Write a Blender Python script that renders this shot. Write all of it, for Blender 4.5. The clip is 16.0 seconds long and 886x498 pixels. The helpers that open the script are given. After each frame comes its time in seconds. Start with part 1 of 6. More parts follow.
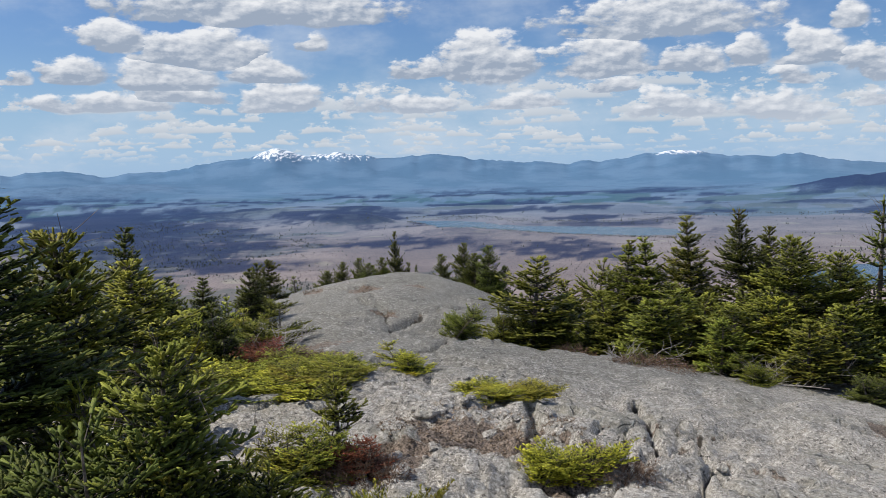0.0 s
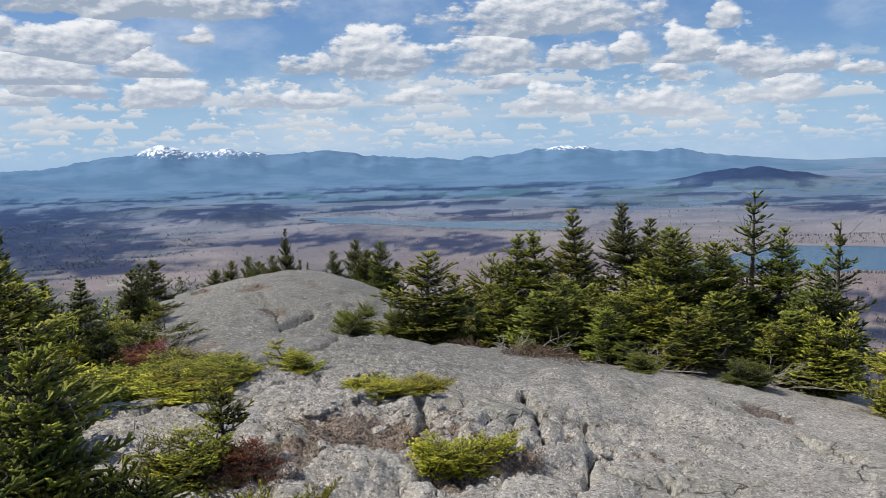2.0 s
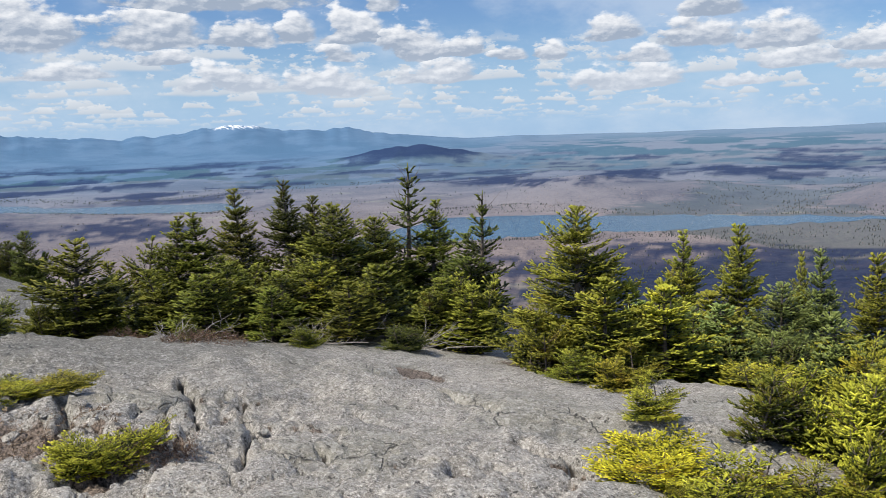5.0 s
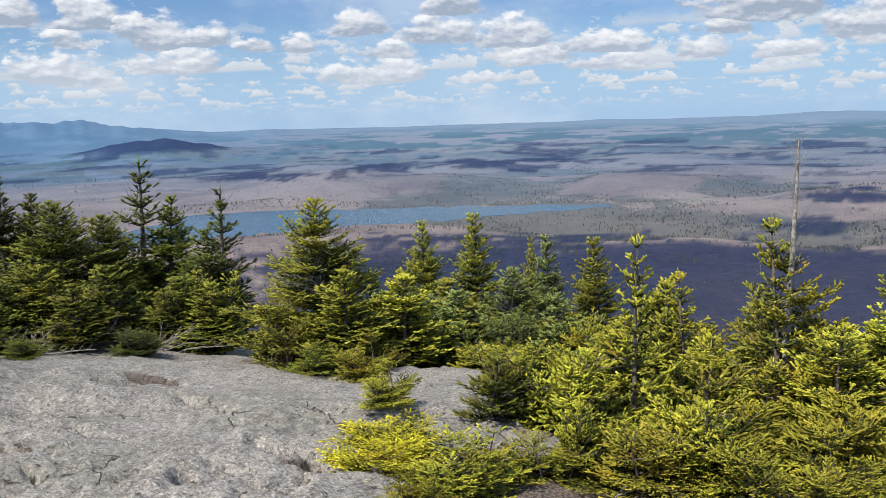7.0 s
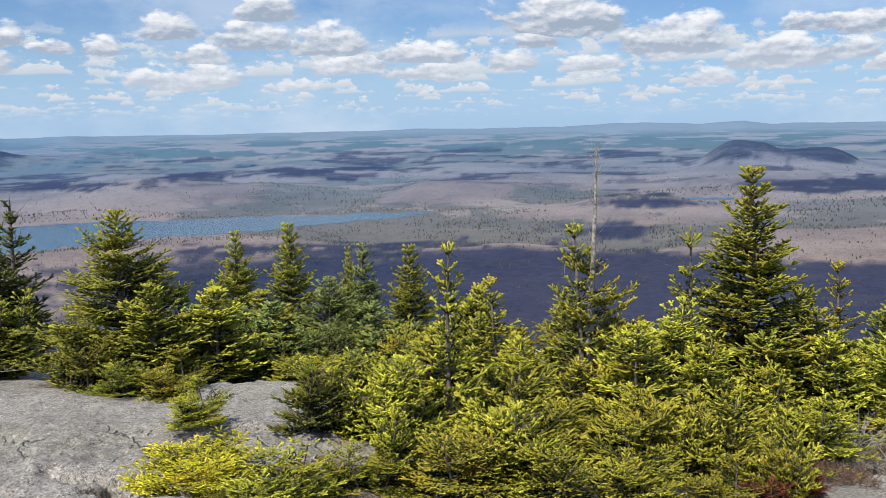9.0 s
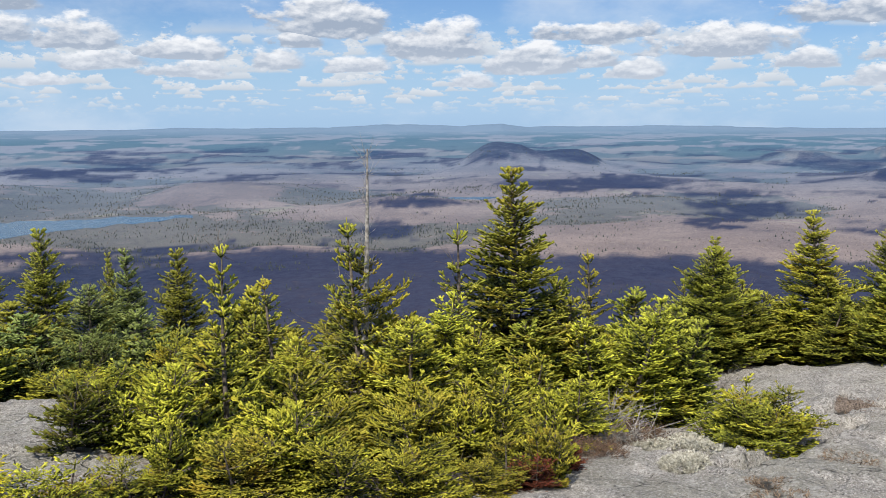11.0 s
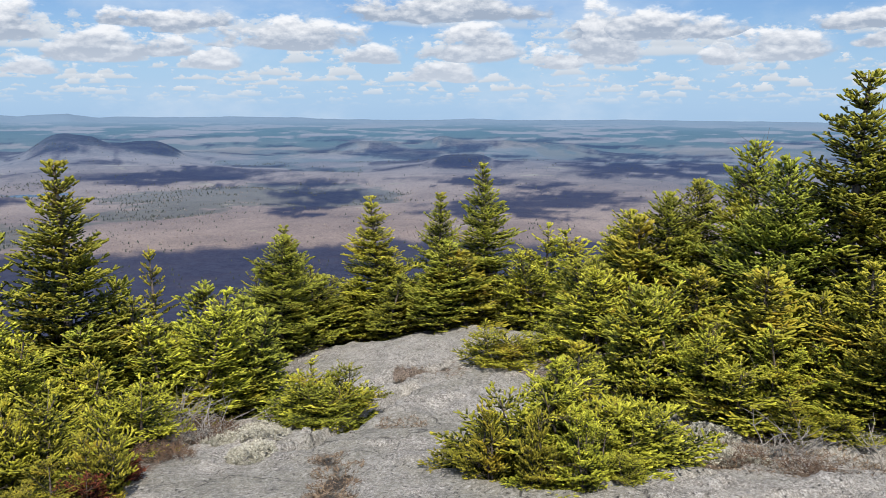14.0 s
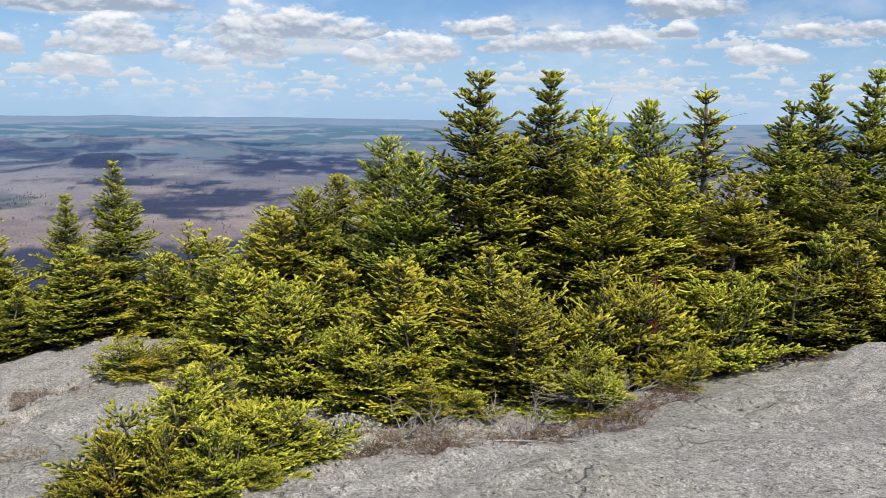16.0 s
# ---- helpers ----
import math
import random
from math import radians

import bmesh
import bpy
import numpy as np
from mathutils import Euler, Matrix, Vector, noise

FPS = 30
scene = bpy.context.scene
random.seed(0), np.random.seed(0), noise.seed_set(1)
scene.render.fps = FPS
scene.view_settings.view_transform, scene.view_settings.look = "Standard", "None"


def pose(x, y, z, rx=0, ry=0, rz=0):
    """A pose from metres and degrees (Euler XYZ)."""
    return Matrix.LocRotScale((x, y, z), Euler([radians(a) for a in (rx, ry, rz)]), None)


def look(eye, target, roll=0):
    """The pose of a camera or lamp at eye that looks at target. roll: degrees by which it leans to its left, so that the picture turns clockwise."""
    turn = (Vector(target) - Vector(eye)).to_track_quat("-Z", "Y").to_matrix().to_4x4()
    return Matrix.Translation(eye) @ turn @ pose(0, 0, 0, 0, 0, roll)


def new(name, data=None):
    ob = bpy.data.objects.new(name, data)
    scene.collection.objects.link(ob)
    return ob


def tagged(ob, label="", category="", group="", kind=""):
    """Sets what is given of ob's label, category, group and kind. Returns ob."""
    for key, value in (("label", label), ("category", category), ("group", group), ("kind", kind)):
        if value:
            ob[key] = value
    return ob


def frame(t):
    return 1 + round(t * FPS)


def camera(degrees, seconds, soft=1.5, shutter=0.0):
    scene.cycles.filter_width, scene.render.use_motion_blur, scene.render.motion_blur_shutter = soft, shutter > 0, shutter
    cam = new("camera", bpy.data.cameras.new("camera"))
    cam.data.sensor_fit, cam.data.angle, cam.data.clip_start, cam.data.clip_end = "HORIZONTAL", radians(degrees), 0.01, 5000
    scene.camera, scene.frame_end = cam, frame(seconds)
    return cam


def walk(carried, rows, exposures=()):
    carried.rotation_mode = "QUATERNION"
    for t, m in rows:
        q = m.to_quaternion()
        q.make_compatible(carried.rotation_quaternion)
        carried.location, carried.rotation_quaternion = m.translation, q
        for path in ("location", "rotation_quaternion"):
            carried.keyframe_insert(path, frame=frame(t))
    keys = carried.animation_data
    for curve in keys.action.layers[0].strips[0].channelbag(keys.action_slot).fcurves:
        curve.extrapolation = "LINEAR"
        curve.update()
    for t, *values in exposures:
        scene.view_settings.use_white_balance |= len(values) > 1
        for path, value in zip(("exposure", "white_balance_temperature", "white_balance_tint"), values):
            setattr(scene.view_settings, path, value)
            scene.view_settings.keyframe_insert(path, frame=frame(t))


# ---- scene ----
cam = camera(53.9, 16.0, soft=0.6)
METRES, EYE, TILT, LEAN, TURN = 1.2, 1.6, -5.4, 1.15, 0.0
ROWS = [
    (0.0, 0.0, 0.0, 0.0, 0.0, 0.0, -0.0),
    (0.5, 0.0078, 0.0042, -0.003, -1.75, -0.03, 0.25),
    (1.0, 0.0157, 0.015, -0.0032, -3.57, -0.14, 0.49),
    (1.5, 0.0269, 0.0127, -0.0054, -5.04, -0.21, 0.67),
    (2.0, 0.0395, 0.0073, -0.0057, -6.97, -0.31, 0.96),
    (2.5, 0.0546, 0.0001, -0.0077, -10.1, -0.62, 1.28),
    (3.0, 0.0747, 0.0, -0.0103, -13.53, -1.01, 1.59),
    (3.5, 0.099, -0.0055, -0.0134, -17.19, -1.31, 2.03),
    (6.0, 0.2402, -0.0337, -0.0384, -36.17, -3.13, 3.96),
    (6.5, 0.2718, -0.0483, -0.0443, -40.53, -3.42, 4.16),
    (7.0, 0.3107, -0.0602, -0.0514, -44.32, -3.91, 4.4),
    (7.5, 0.3469, -0.0755, -0.0558, -47.0, -4.14, 4.75),
    (8.0, 0.3822, -0.0889, -0.0591, -49.78, -4.23, 4.82),
    (8.5, 0.4049, -0.089, -0.0623, -52.34, -4.3, 4.73),
    (9.0, 0.3608, -0.0809, -0.0557, -56.16, -4.29, 4.76),
    (9.2, 0.3539, -0.081, -0.0552, -57.42, -4.31, 4.78),
    (11.3, 0.2846, -0.085, -0.052, -73.45, -5.83, 4.97),
    (11.5, 0.2846, -0.086, -0.0521, -74.83, -6.04, 4.99),
    (12.0, 0.3007, -0.101, -0.0575, -79.13, -6.58, 5.05),
    (12.5, 0.3387, -0.1382, -0.0626, -82.81, -6.98, 5.16),
    (13.0, 0.3644, -0.1786, -0.0673, -88.45, -7.59, 5.19),
    (13.5, 0.3754, -0.2236, -0.073, -92.84, -7.99, 5.29),
    (14.0, 0.3875, -0.2755, -0.0791, -98.3, -8.53, 5.23),
    (14.5, 0.4071, -0.324, -0.0882, -104.3, -9.1, 5.17),
    (15.0, 0.4283, -0.3717, -0.0932, -110.56, -9.62, 4.83),
    (15.5, 0.4466, -0.4129, -0.1016, -115.92, -10.13, 4.79),
    (16.0, 0.4569, -0.4622, -0.1098, -120.79, -10.63, 4.44),
]
walk(cam, [(t, pose(0, 0, EYE, TILT, LEAN, TURN) @ pose(METRES * x, METRES * y, METRES * z, 90 + pitch, roll, yaw)) for t, x, y, z, yaw, pitch, roll in ROWS],
     [(0.0, -0.15), (2.0, -0.12), (3.5, -0.07), (7.0, 0.0), (16.0, 0.0)])

# ---- world, sun ----
SUN_BEARING, SUN_HEIGHT = -88.0, 54.0
world = bpy.data.worlds.new("sky")
scene.world = world
world.use_nodes = True
WN = world.node_tree
WN.nodes.clear()


def node(tree, kind, inputs=None, operation="", use_clamp=False, data_type="", interpolation_type="", attribute_name=""):
    n = tree.nodes.new(kind)
    if operation:
        n.operation = operation
    if use_clamp:
        n.use_clamp = True
    if data_type:
        n.data_type = data_type
    if interpolation_type:
        n.interpolation_type = interpolation_type
    if attribute_name:
        n.attribute_name, n.attribute_type = attribute_name, "GEOMETRY"
    for key, value in (inputs or {}).items():
        if isinstance(value, bpy.types.NodeSocket):
            tree.links.new(value, n.inputs[key])
        else:
            n.inputs[key].default_value = value
    return n


def maths(tree, op, a, b=0.0, c=0.0, clamp=False):
    return node(tree, "ShaderNodeMath", {0: a, 1: b, 2: c}, operation=op, use_clamp=clamp).outputs[0]


def remap(tree, v, a, b, c=0.0, d=1.0, smooth=True):
    return node(tree, "ShaderNodeMapRange", {0: v, 1: a, 2: b, 3: c, 4: d}, interpolation_type="SMOOTHSTEP" if smooth else "LINEAR").outputs[0]


def blend(tree, fac, a, b):
    return node(tree, "ShaderNodeMix", {0: fac, 6: a, 7: b}, data_type="RGBA").outputs[2]


def rgb(r, g, b):
    return (r, g, b, 1.0)


# fair-weather clouds round the view: bearing, base height, half width, height (degrees)
CLOUDS_A = [(-25.7, 5.26, 0.9, 0.97), (-22.9, 5.71, 2.5, 1.51), (-21.1, 3.83, 4.5, 1.08), (-20.3, 7.53, 2.2, 1.81), (-17.0, 5.22, 3.3, 1.95), (-16.3, 4.43, 3.2, 0.97), (-14.8, 6.72, 4.0, 2.45), (-11.2, 5.76, 2.6, 1.57), (-11.0, 9.4, 9.7, 2.69), (-10.2, 3.99, 2.8, 1.67), (-8.2, 7.58, 1.1, 1.15), (-2.3, 3.71, 3.7, 1.26), (-1.3, 5.96, 2.0, 1.31), (2.9, 5.94, 3.6, 2.89), (5.1, 3.8, 2.9, 0.9), (9.9, 6.0, 3.7, 2.51), (11.2, 4.68, 1.6, 0.99), (13.8, 8.24, 6.7, 2.92), (15.2, 3.06, 2.9, 1.47), (15.8, 5.88, 2.3, 1.81), (19.2, 6.14, 1.3, 1.57), (21.1, 2.69, 2.7, 1.97)]
CLOUDS_B = [(21.4, 4.67, 1.7, 1.07), (22.8, 6.02, 2.1, 1.96), (24.5, 7.89, 1.4, 1.43), (26.7, 4.99, 2.1, 2.26), (28.3, 3.34, 2.8, 1.37), (29.9, 4.92, 1.4, 1.48), (32.8, 4.37, 1.2, 0.75), (35.4, 4.51, 1.2, 1.08), (39.1, 5.59, 2.0, 1.55), (39.4, 5.5, 2.0, 1.47), (40.6, 2.56, 3.6, 1.42), (41.0, 3.97, 2.0, 1.13), (44.5, 4.95, 2.4, 1.91), (45.2, 6.68, 2.3, 1.54), (46.8, 2.34, 2.0, 0.78), (49.5, 4.64, 2.4, 1.64), (50.2, 3.38, 2.9, 1.06), (55.3, 4.08, 2.9, 1.38), (55.6, 2.92, 2.5, 0.98), (60.3, 3.53, 2.3, 1.29), (62.0, 4.8, 2.0, 1.1), (64.1, 5.8, 4.3, 2.57)]
CLOUDS_C = [(65.8, 3.37, 2.4, 1.05), (70.9, 4.37, 3.7, 2.37), (73.1, 2.34, 2.1, 0.82), (76.9, 3.63, 2.4, 1.39), (77.0, 3.3, 2.8, 1.82), (81.0, 3.52, 1.8, 1.06), (81.2, 5.25, 4.3, 1.22), (81.3, 5.04, 1.5, 1.42), (84.0, 2.96, 1.6, 1.13), (88.5, 4.19, 5.0, 1.74), (93.8, 3.27, 1.8, 1.04), (98.2, 6.09, 6.4, 1.82), (98.4, 2.18, 2.4, 1.03), (100.3, 3.69, 3.0, 2.24), (105.8, 2.91, 1.5, 1.21), (108.3, 3.66, 2.5, 3.16), (111.1, 4.82, 6.3, 1.72), (115.5, 3.17, 1.4, 1.06), (119.0, 3.59, 3.3, 1.58), (123.3, 5.23, 2.4, 1.22), (129.1, 4.21, 5.0, 1.39), (135.3, 4.99, 1.4, 0.91)]
CLOUDS_D = [(135.3, 6.24, 4.0, 1.66), (140.7, 3.33, 2.6, 1.0), (144.7, 4.75, 3.3, 0.96)]
CLOUDS = CLOUDS_A + CLOUDS_B + CLOUDS_C + CLOUDS_D



def build_sky():
    sky = node(WN, "ShaderNodeTexSky")
    sky.sky_type, sky.sun_disc, sky.sun_elevation, sky.sun_rotation = "NISHITA", False, radians(SUN_HEIGHT), radians(SUN_BEARING)
    sky.altitude, sky.air_density, sky.dust_density = 600, 1.0, 1.0
    way = node(WN, "ShaderNodeTexCoord").outputs["Generated"]
    axis = node(WN, "ShaderNodeSeparateXYZ", {0: way})
    up = maths(WN, "MAXIMUM", axis.outputs[2], 0.0)
    bearing = maths(WN, "MULTIPLY", maths(WN, "ARCTAN2", axis.outputs[0], axis.outputs[1]), 57.2958)
    height = maths(WN, "MULTIPLY", maths(WN, "ARCSINE", axis.outputs[2]), 57.2958)
    # billows: two sizes of puffs shared by all clouds
    spread = node(WN, "ShaderNodeVectorMath", {0: way, 1: (1.0, 1.0, 2.1)}, operation="MULTIPLY").outputs[0]
    puffs = node(WN, "ShaderNodeTexNoise", {"Vector": spread, "Scale": 24.0, "Detail": 7.0, "Roughness": 0.56}).outputs[0]
    higher = node(WN, "ShaderNodeVectorMath", {0: spread, 1: (-0.004, 0.0, 0.009)}, operation="ADD").outputs[0]
    above = node(WN, "ShaderNodeTexNoise", {"Vector": higher, "Scale": 24.0, "Detail": 7.0, "Roughness": 0.56}).outputs[0]
    crisp = node(WN, "ShaderNodeTexNoise", {"Vector": node(WN, "ShaderNodeVectorMath", {0: way, 1: (1.0, 1.0, 2.0)}, operation="MULTIPLY").outputs[0], "Scale": 75.0, "Detail": 6.0, "Roughness": 0.65}).outputs[0]
    wave = node(WN, "ShaderNodeTexNoise", {"Vector": spread, "Scale": 14.0, "Detail": 3.0}).outputs[0]
    b2 = maths(WN, "ADD", bearing, maths(WN, "MULTIPLY_ADD", puffs, 3.0, -1.5))
    h2 = maths(WN, "ADD", height, maths(WN, "MULTIPLY_ADD", wave, 0.7, -0.35))
    at = node(WN, "ShaderNodeCombineXYZ", {0: b2, 1: h2, 2: h2}).outputs[0]
    gap, rise = None, None
    for cb, ch, cw, ct in CLOUDS:
        if gap is not None:  # one cloud after the other
            at = node(WN, "ShaderNodeVectorMath", {0: gap, 1: (1e-7, 1e-7, 1e-7), 2: at}, operation="MULTIPLY_ADD").outputs[0]
        p = node(WN, "ShaderNodeVectorMath", {0: at, 1: (1 / cw, 1 / ct, -4.5 / ct), 2: (-cb / cw, -ch / ct, 4.5 * ch / ct)}, operation="MULTIPLY_ADD").outputs[0]
        p = node(WN, "ShaderNodeVectorMath", {0: p, 1: (-99.0, 0.0, 0.0)}, operation="MAXIMUM")
        far = node(WN, "ShaderNodeVectorMath", {0: p.outputs[0]}, operation="LENGTH").outputs["Value"]
        v = node(WN, "ShaderNodeSeparateXYZ", {0: p.outputs[0]}).outputs[1]
        if gap is None:
            gap, rise = far, v
        else:
            nearer = maths(WN, "LESS_THAN", far, gap)
            rise = node(WN, "ShaderNodeMix", {0: nearer, 2: rise, 3: v}).outputs[0]
            gap = maths(WN, "MINIMUM", gap, far)
    dense = maths(WN, "SUBTRACT", maths(WN, "MULTIPLY_ADD", crisp, 0.45, maths(WN, "MULTIPLY_ADD", puffs, 2.1, -0.25)), gap)
    cover = remap(WN, dense, -0.05, 0.30)
    # rows of small flat-based clouds towards the horizon
    def cloud_row(shift, seed):
        ladder = maths(WN, "MULTIPLY_ADD", maths(WN, "LOGARITHM", maths(WN, "ADD", maths(WN, "MAXIMUM", h2, 0.0), 0.7), 2.0), 2.9, shift)
        row = maths(WN, "FLOOR", ladder)
        step = maths(WN, "FRACT", ladder)
        wide = maths(WN, "POWER", 2.0, maths(WN, "DIVIDE", row, 2.9))
        spot = node(WN, "ShaderNodeCombineXYZ", {0: maths(WN, "DIVIDE", bearing, maths(WN, "MULTIPLY", wide, 1.1)), 1: maths(WN, "MULTIPLY_ADD", row, 7.7, seed), 2: 0.0}).outputs[0]
        n = node(WN, "ShaderNodeTexNoise", {"Vector": spot, "Scale": 1.0, "Detail": 2.5, "Roughness": 0.55}).outputs[0]
        thick = remap(WN, n, 0.40, 0.64)
        d = maths(WN, "SUBTRACT", maths(WN, "MULTIPLY_ADD", crisp, 2.4, maths(WN, "MULTIPLY_ADD", thick, 1.1, -1.35)), step)
        c = maths(WN, "MULTIPLY", remap(WN, d, 0.0, 0.35), remap(WN, step, 0.0, 0.22))
        c = maths(WN, "MULTIPLY", c, remap(WN, thick, 0.05, 0.35))
        return c, maths(WN, "DIVIDE", step, maths(WN, "ADD", thick, 0.25), clamp=True)

    zone = maths(WN, "ADD", remap(WN, height, 5.0, 6.5, 1.0, 0.0), remap(WN, height, 12.5, 15.0, 0.0, 0.4))
    zone = maths(WN, "MULTIPLY", zone, remap(WN, height, 0.2, 1.8, 0.0, 0.95))
    row_a, tone_a = cloud_row(0.0, 3.0)
    row_b, tone_b = cloud_row(0.5, 41.0)
    veil = node(WN, "ShaderNodeTexNoise", {"Vector": spread, "Scale": 5.0, "Detail": 6.0, "Roughness": 0.6}).outputs[0]
    thin = maths(WN, "MULTIPLY", remap(WN, veil, 0.42, 0.70), 0.48)
    lit = maths(WN, "MULTIPLY_ADD", maths(WN, "SUBTRACT", puffs, above), 3.4, maths(WN, "MULTIPLY_ADD", rise, 1.05, 0.02), clamp=True)
    shade = blend(WN, lit, rgb(0.40, 0.48, 0.61), rgb(1.0, 1.02, 1.06))
    shade = blend(WN, remap(WN, height, 1.0, 6.0, 0.55, 0.0), shade, rgb(0.80, 0.86, 0.95))
    clear = node(WN, "ShaderNodeVectorMath", {0: sky.outputs[0], 1: (0.75 * SKY_GAIN, 0.98 * SKY_GAIN, 1.34 * SKY_GAIN)}, operation="MULTIPLY").outputs[0]
    clear = blend(WN, maths(WN, "MULTIPLY", remap(WN, up, 0.0, 0.13, 1.0, 0.0), 0.75), clear, rgb(0.43, 0.64, 0.92))
    clear = blend(WN, thin, clear, rgb(0.72, 0.80, 0.90))
    white = node(WN, "ShaderNodeVectorMath", {0: shade, 3: CLOUD_GAIN}, operation="SCALE").outputs[0]
    dim, top = rgb(0.58 * CLOUD_GAIN, 0.66 * CLOUD_GAIN, 0.76 * CLOUD_GAIN), rgb(0.93 * CLOUD_GAIN, 0.96 * CLOUD_GAIN, CLOUD_GAIN)
    col = blend(WN, maths(WN, "MULTIPLY", row_a, zone), clear, blend(WN, tone_a, dim, top))
    col = blend(WN, maths(WN, "MULTIPLY", row_b, zone), col, blend(WN, tone_b, dim, top))
    col = blend(WN, cover, col, white)
    bg = node(WN, "ShaderNodeBackground", {0: col, 1: 1.0})
    WN.links.new(bg.outputs[0], node(WN, "ShaderNodeOutputWorld").inputs[0])


SKY_GAIN, CLOUD_GAIN = 0.084, 0.93
build_sky()
sun_data = bpy.data.lights.new("sun", "SUN")
sun_data.energy, sun_data.angle, sun_data.color = 5.0, radians(0.5), (1.0, 0.925, 0.80)
sun = new("sun", sun_data)
sb, sh = radians(SUN_BEARING), radians(SUN_HEIGHT)
sun.matrix_world = look((math.sin(sb) * math.cos(sh) * 50, math.cos(sb) * math.cos(sh) * 50, math.sin(sh) * 50), (0, 0, 0))
scene.view_settings.exposure = 0.0


# ---- smooth noise for shapes ----
LATTICE = np.random.RandomState(7).rand(64, 64)


def value_noise(x, y):
    xi, yi = np.floor(x).astype(int), np.floor(y).astype(int)
    u, v = x - xi, y - yi
    u, v = u * u * u * (u * (u * 6 - 15) + 10), v * v * v * (v * (v * 6 - 15) + 10)
    a, b = LATTICE[xi % 64, yi % 64], LATTICE[(xi + 1) % 64, yi % 64]
    c, d = LATTICE[xi % 64, (yi + 1) % 64], LATTICE[(xi + 1) % 64, (yi + 1) % 64]
    return (a * (1 - u) + b * u) * (1 - v) + (c * (1 - u) + d * u) * v - 0.5


def fbm(x, y, octaves=4, gain=0.5):
    total, amp = np.zeros_like(np.asarray(x, float)), 1.0
    for k in range(octaves):
        total = total + amp * value_noise(x * 2.03 ** k + 13.7 * k, y * 2.03 ** k + 7.1 * k)
        amp *= gain
    return total


def smooth(v, a, b):
    t = np.clip((v - a) / (b - a), 0, 1)
    return t * t * (3 - 2 * t)


# ---- materials ----
def material(name):
    m = bpy.data.materials.new(name)
    m.use_nodes = True
    m.node_tree.nodes.clear()
    return m, m.node_tree


def finish(tree, shader):
    tree.links.new(shader, node(tree, "ShaderNodeOutputMaterial").inputs[0])


def attr(tree, name):
    return node(tree, "ShaderNodeAttribute", attribute_name=name).outputs["Fac"]


def noise_tex(tree, vec, scale, detail=4.0, rough=0.55):
    return node(tree, "ShaderNodeTexNoise", {"Vector": vec, "Scale": scale, "Detail": detail, "Roughness": rough}).outputs[0]


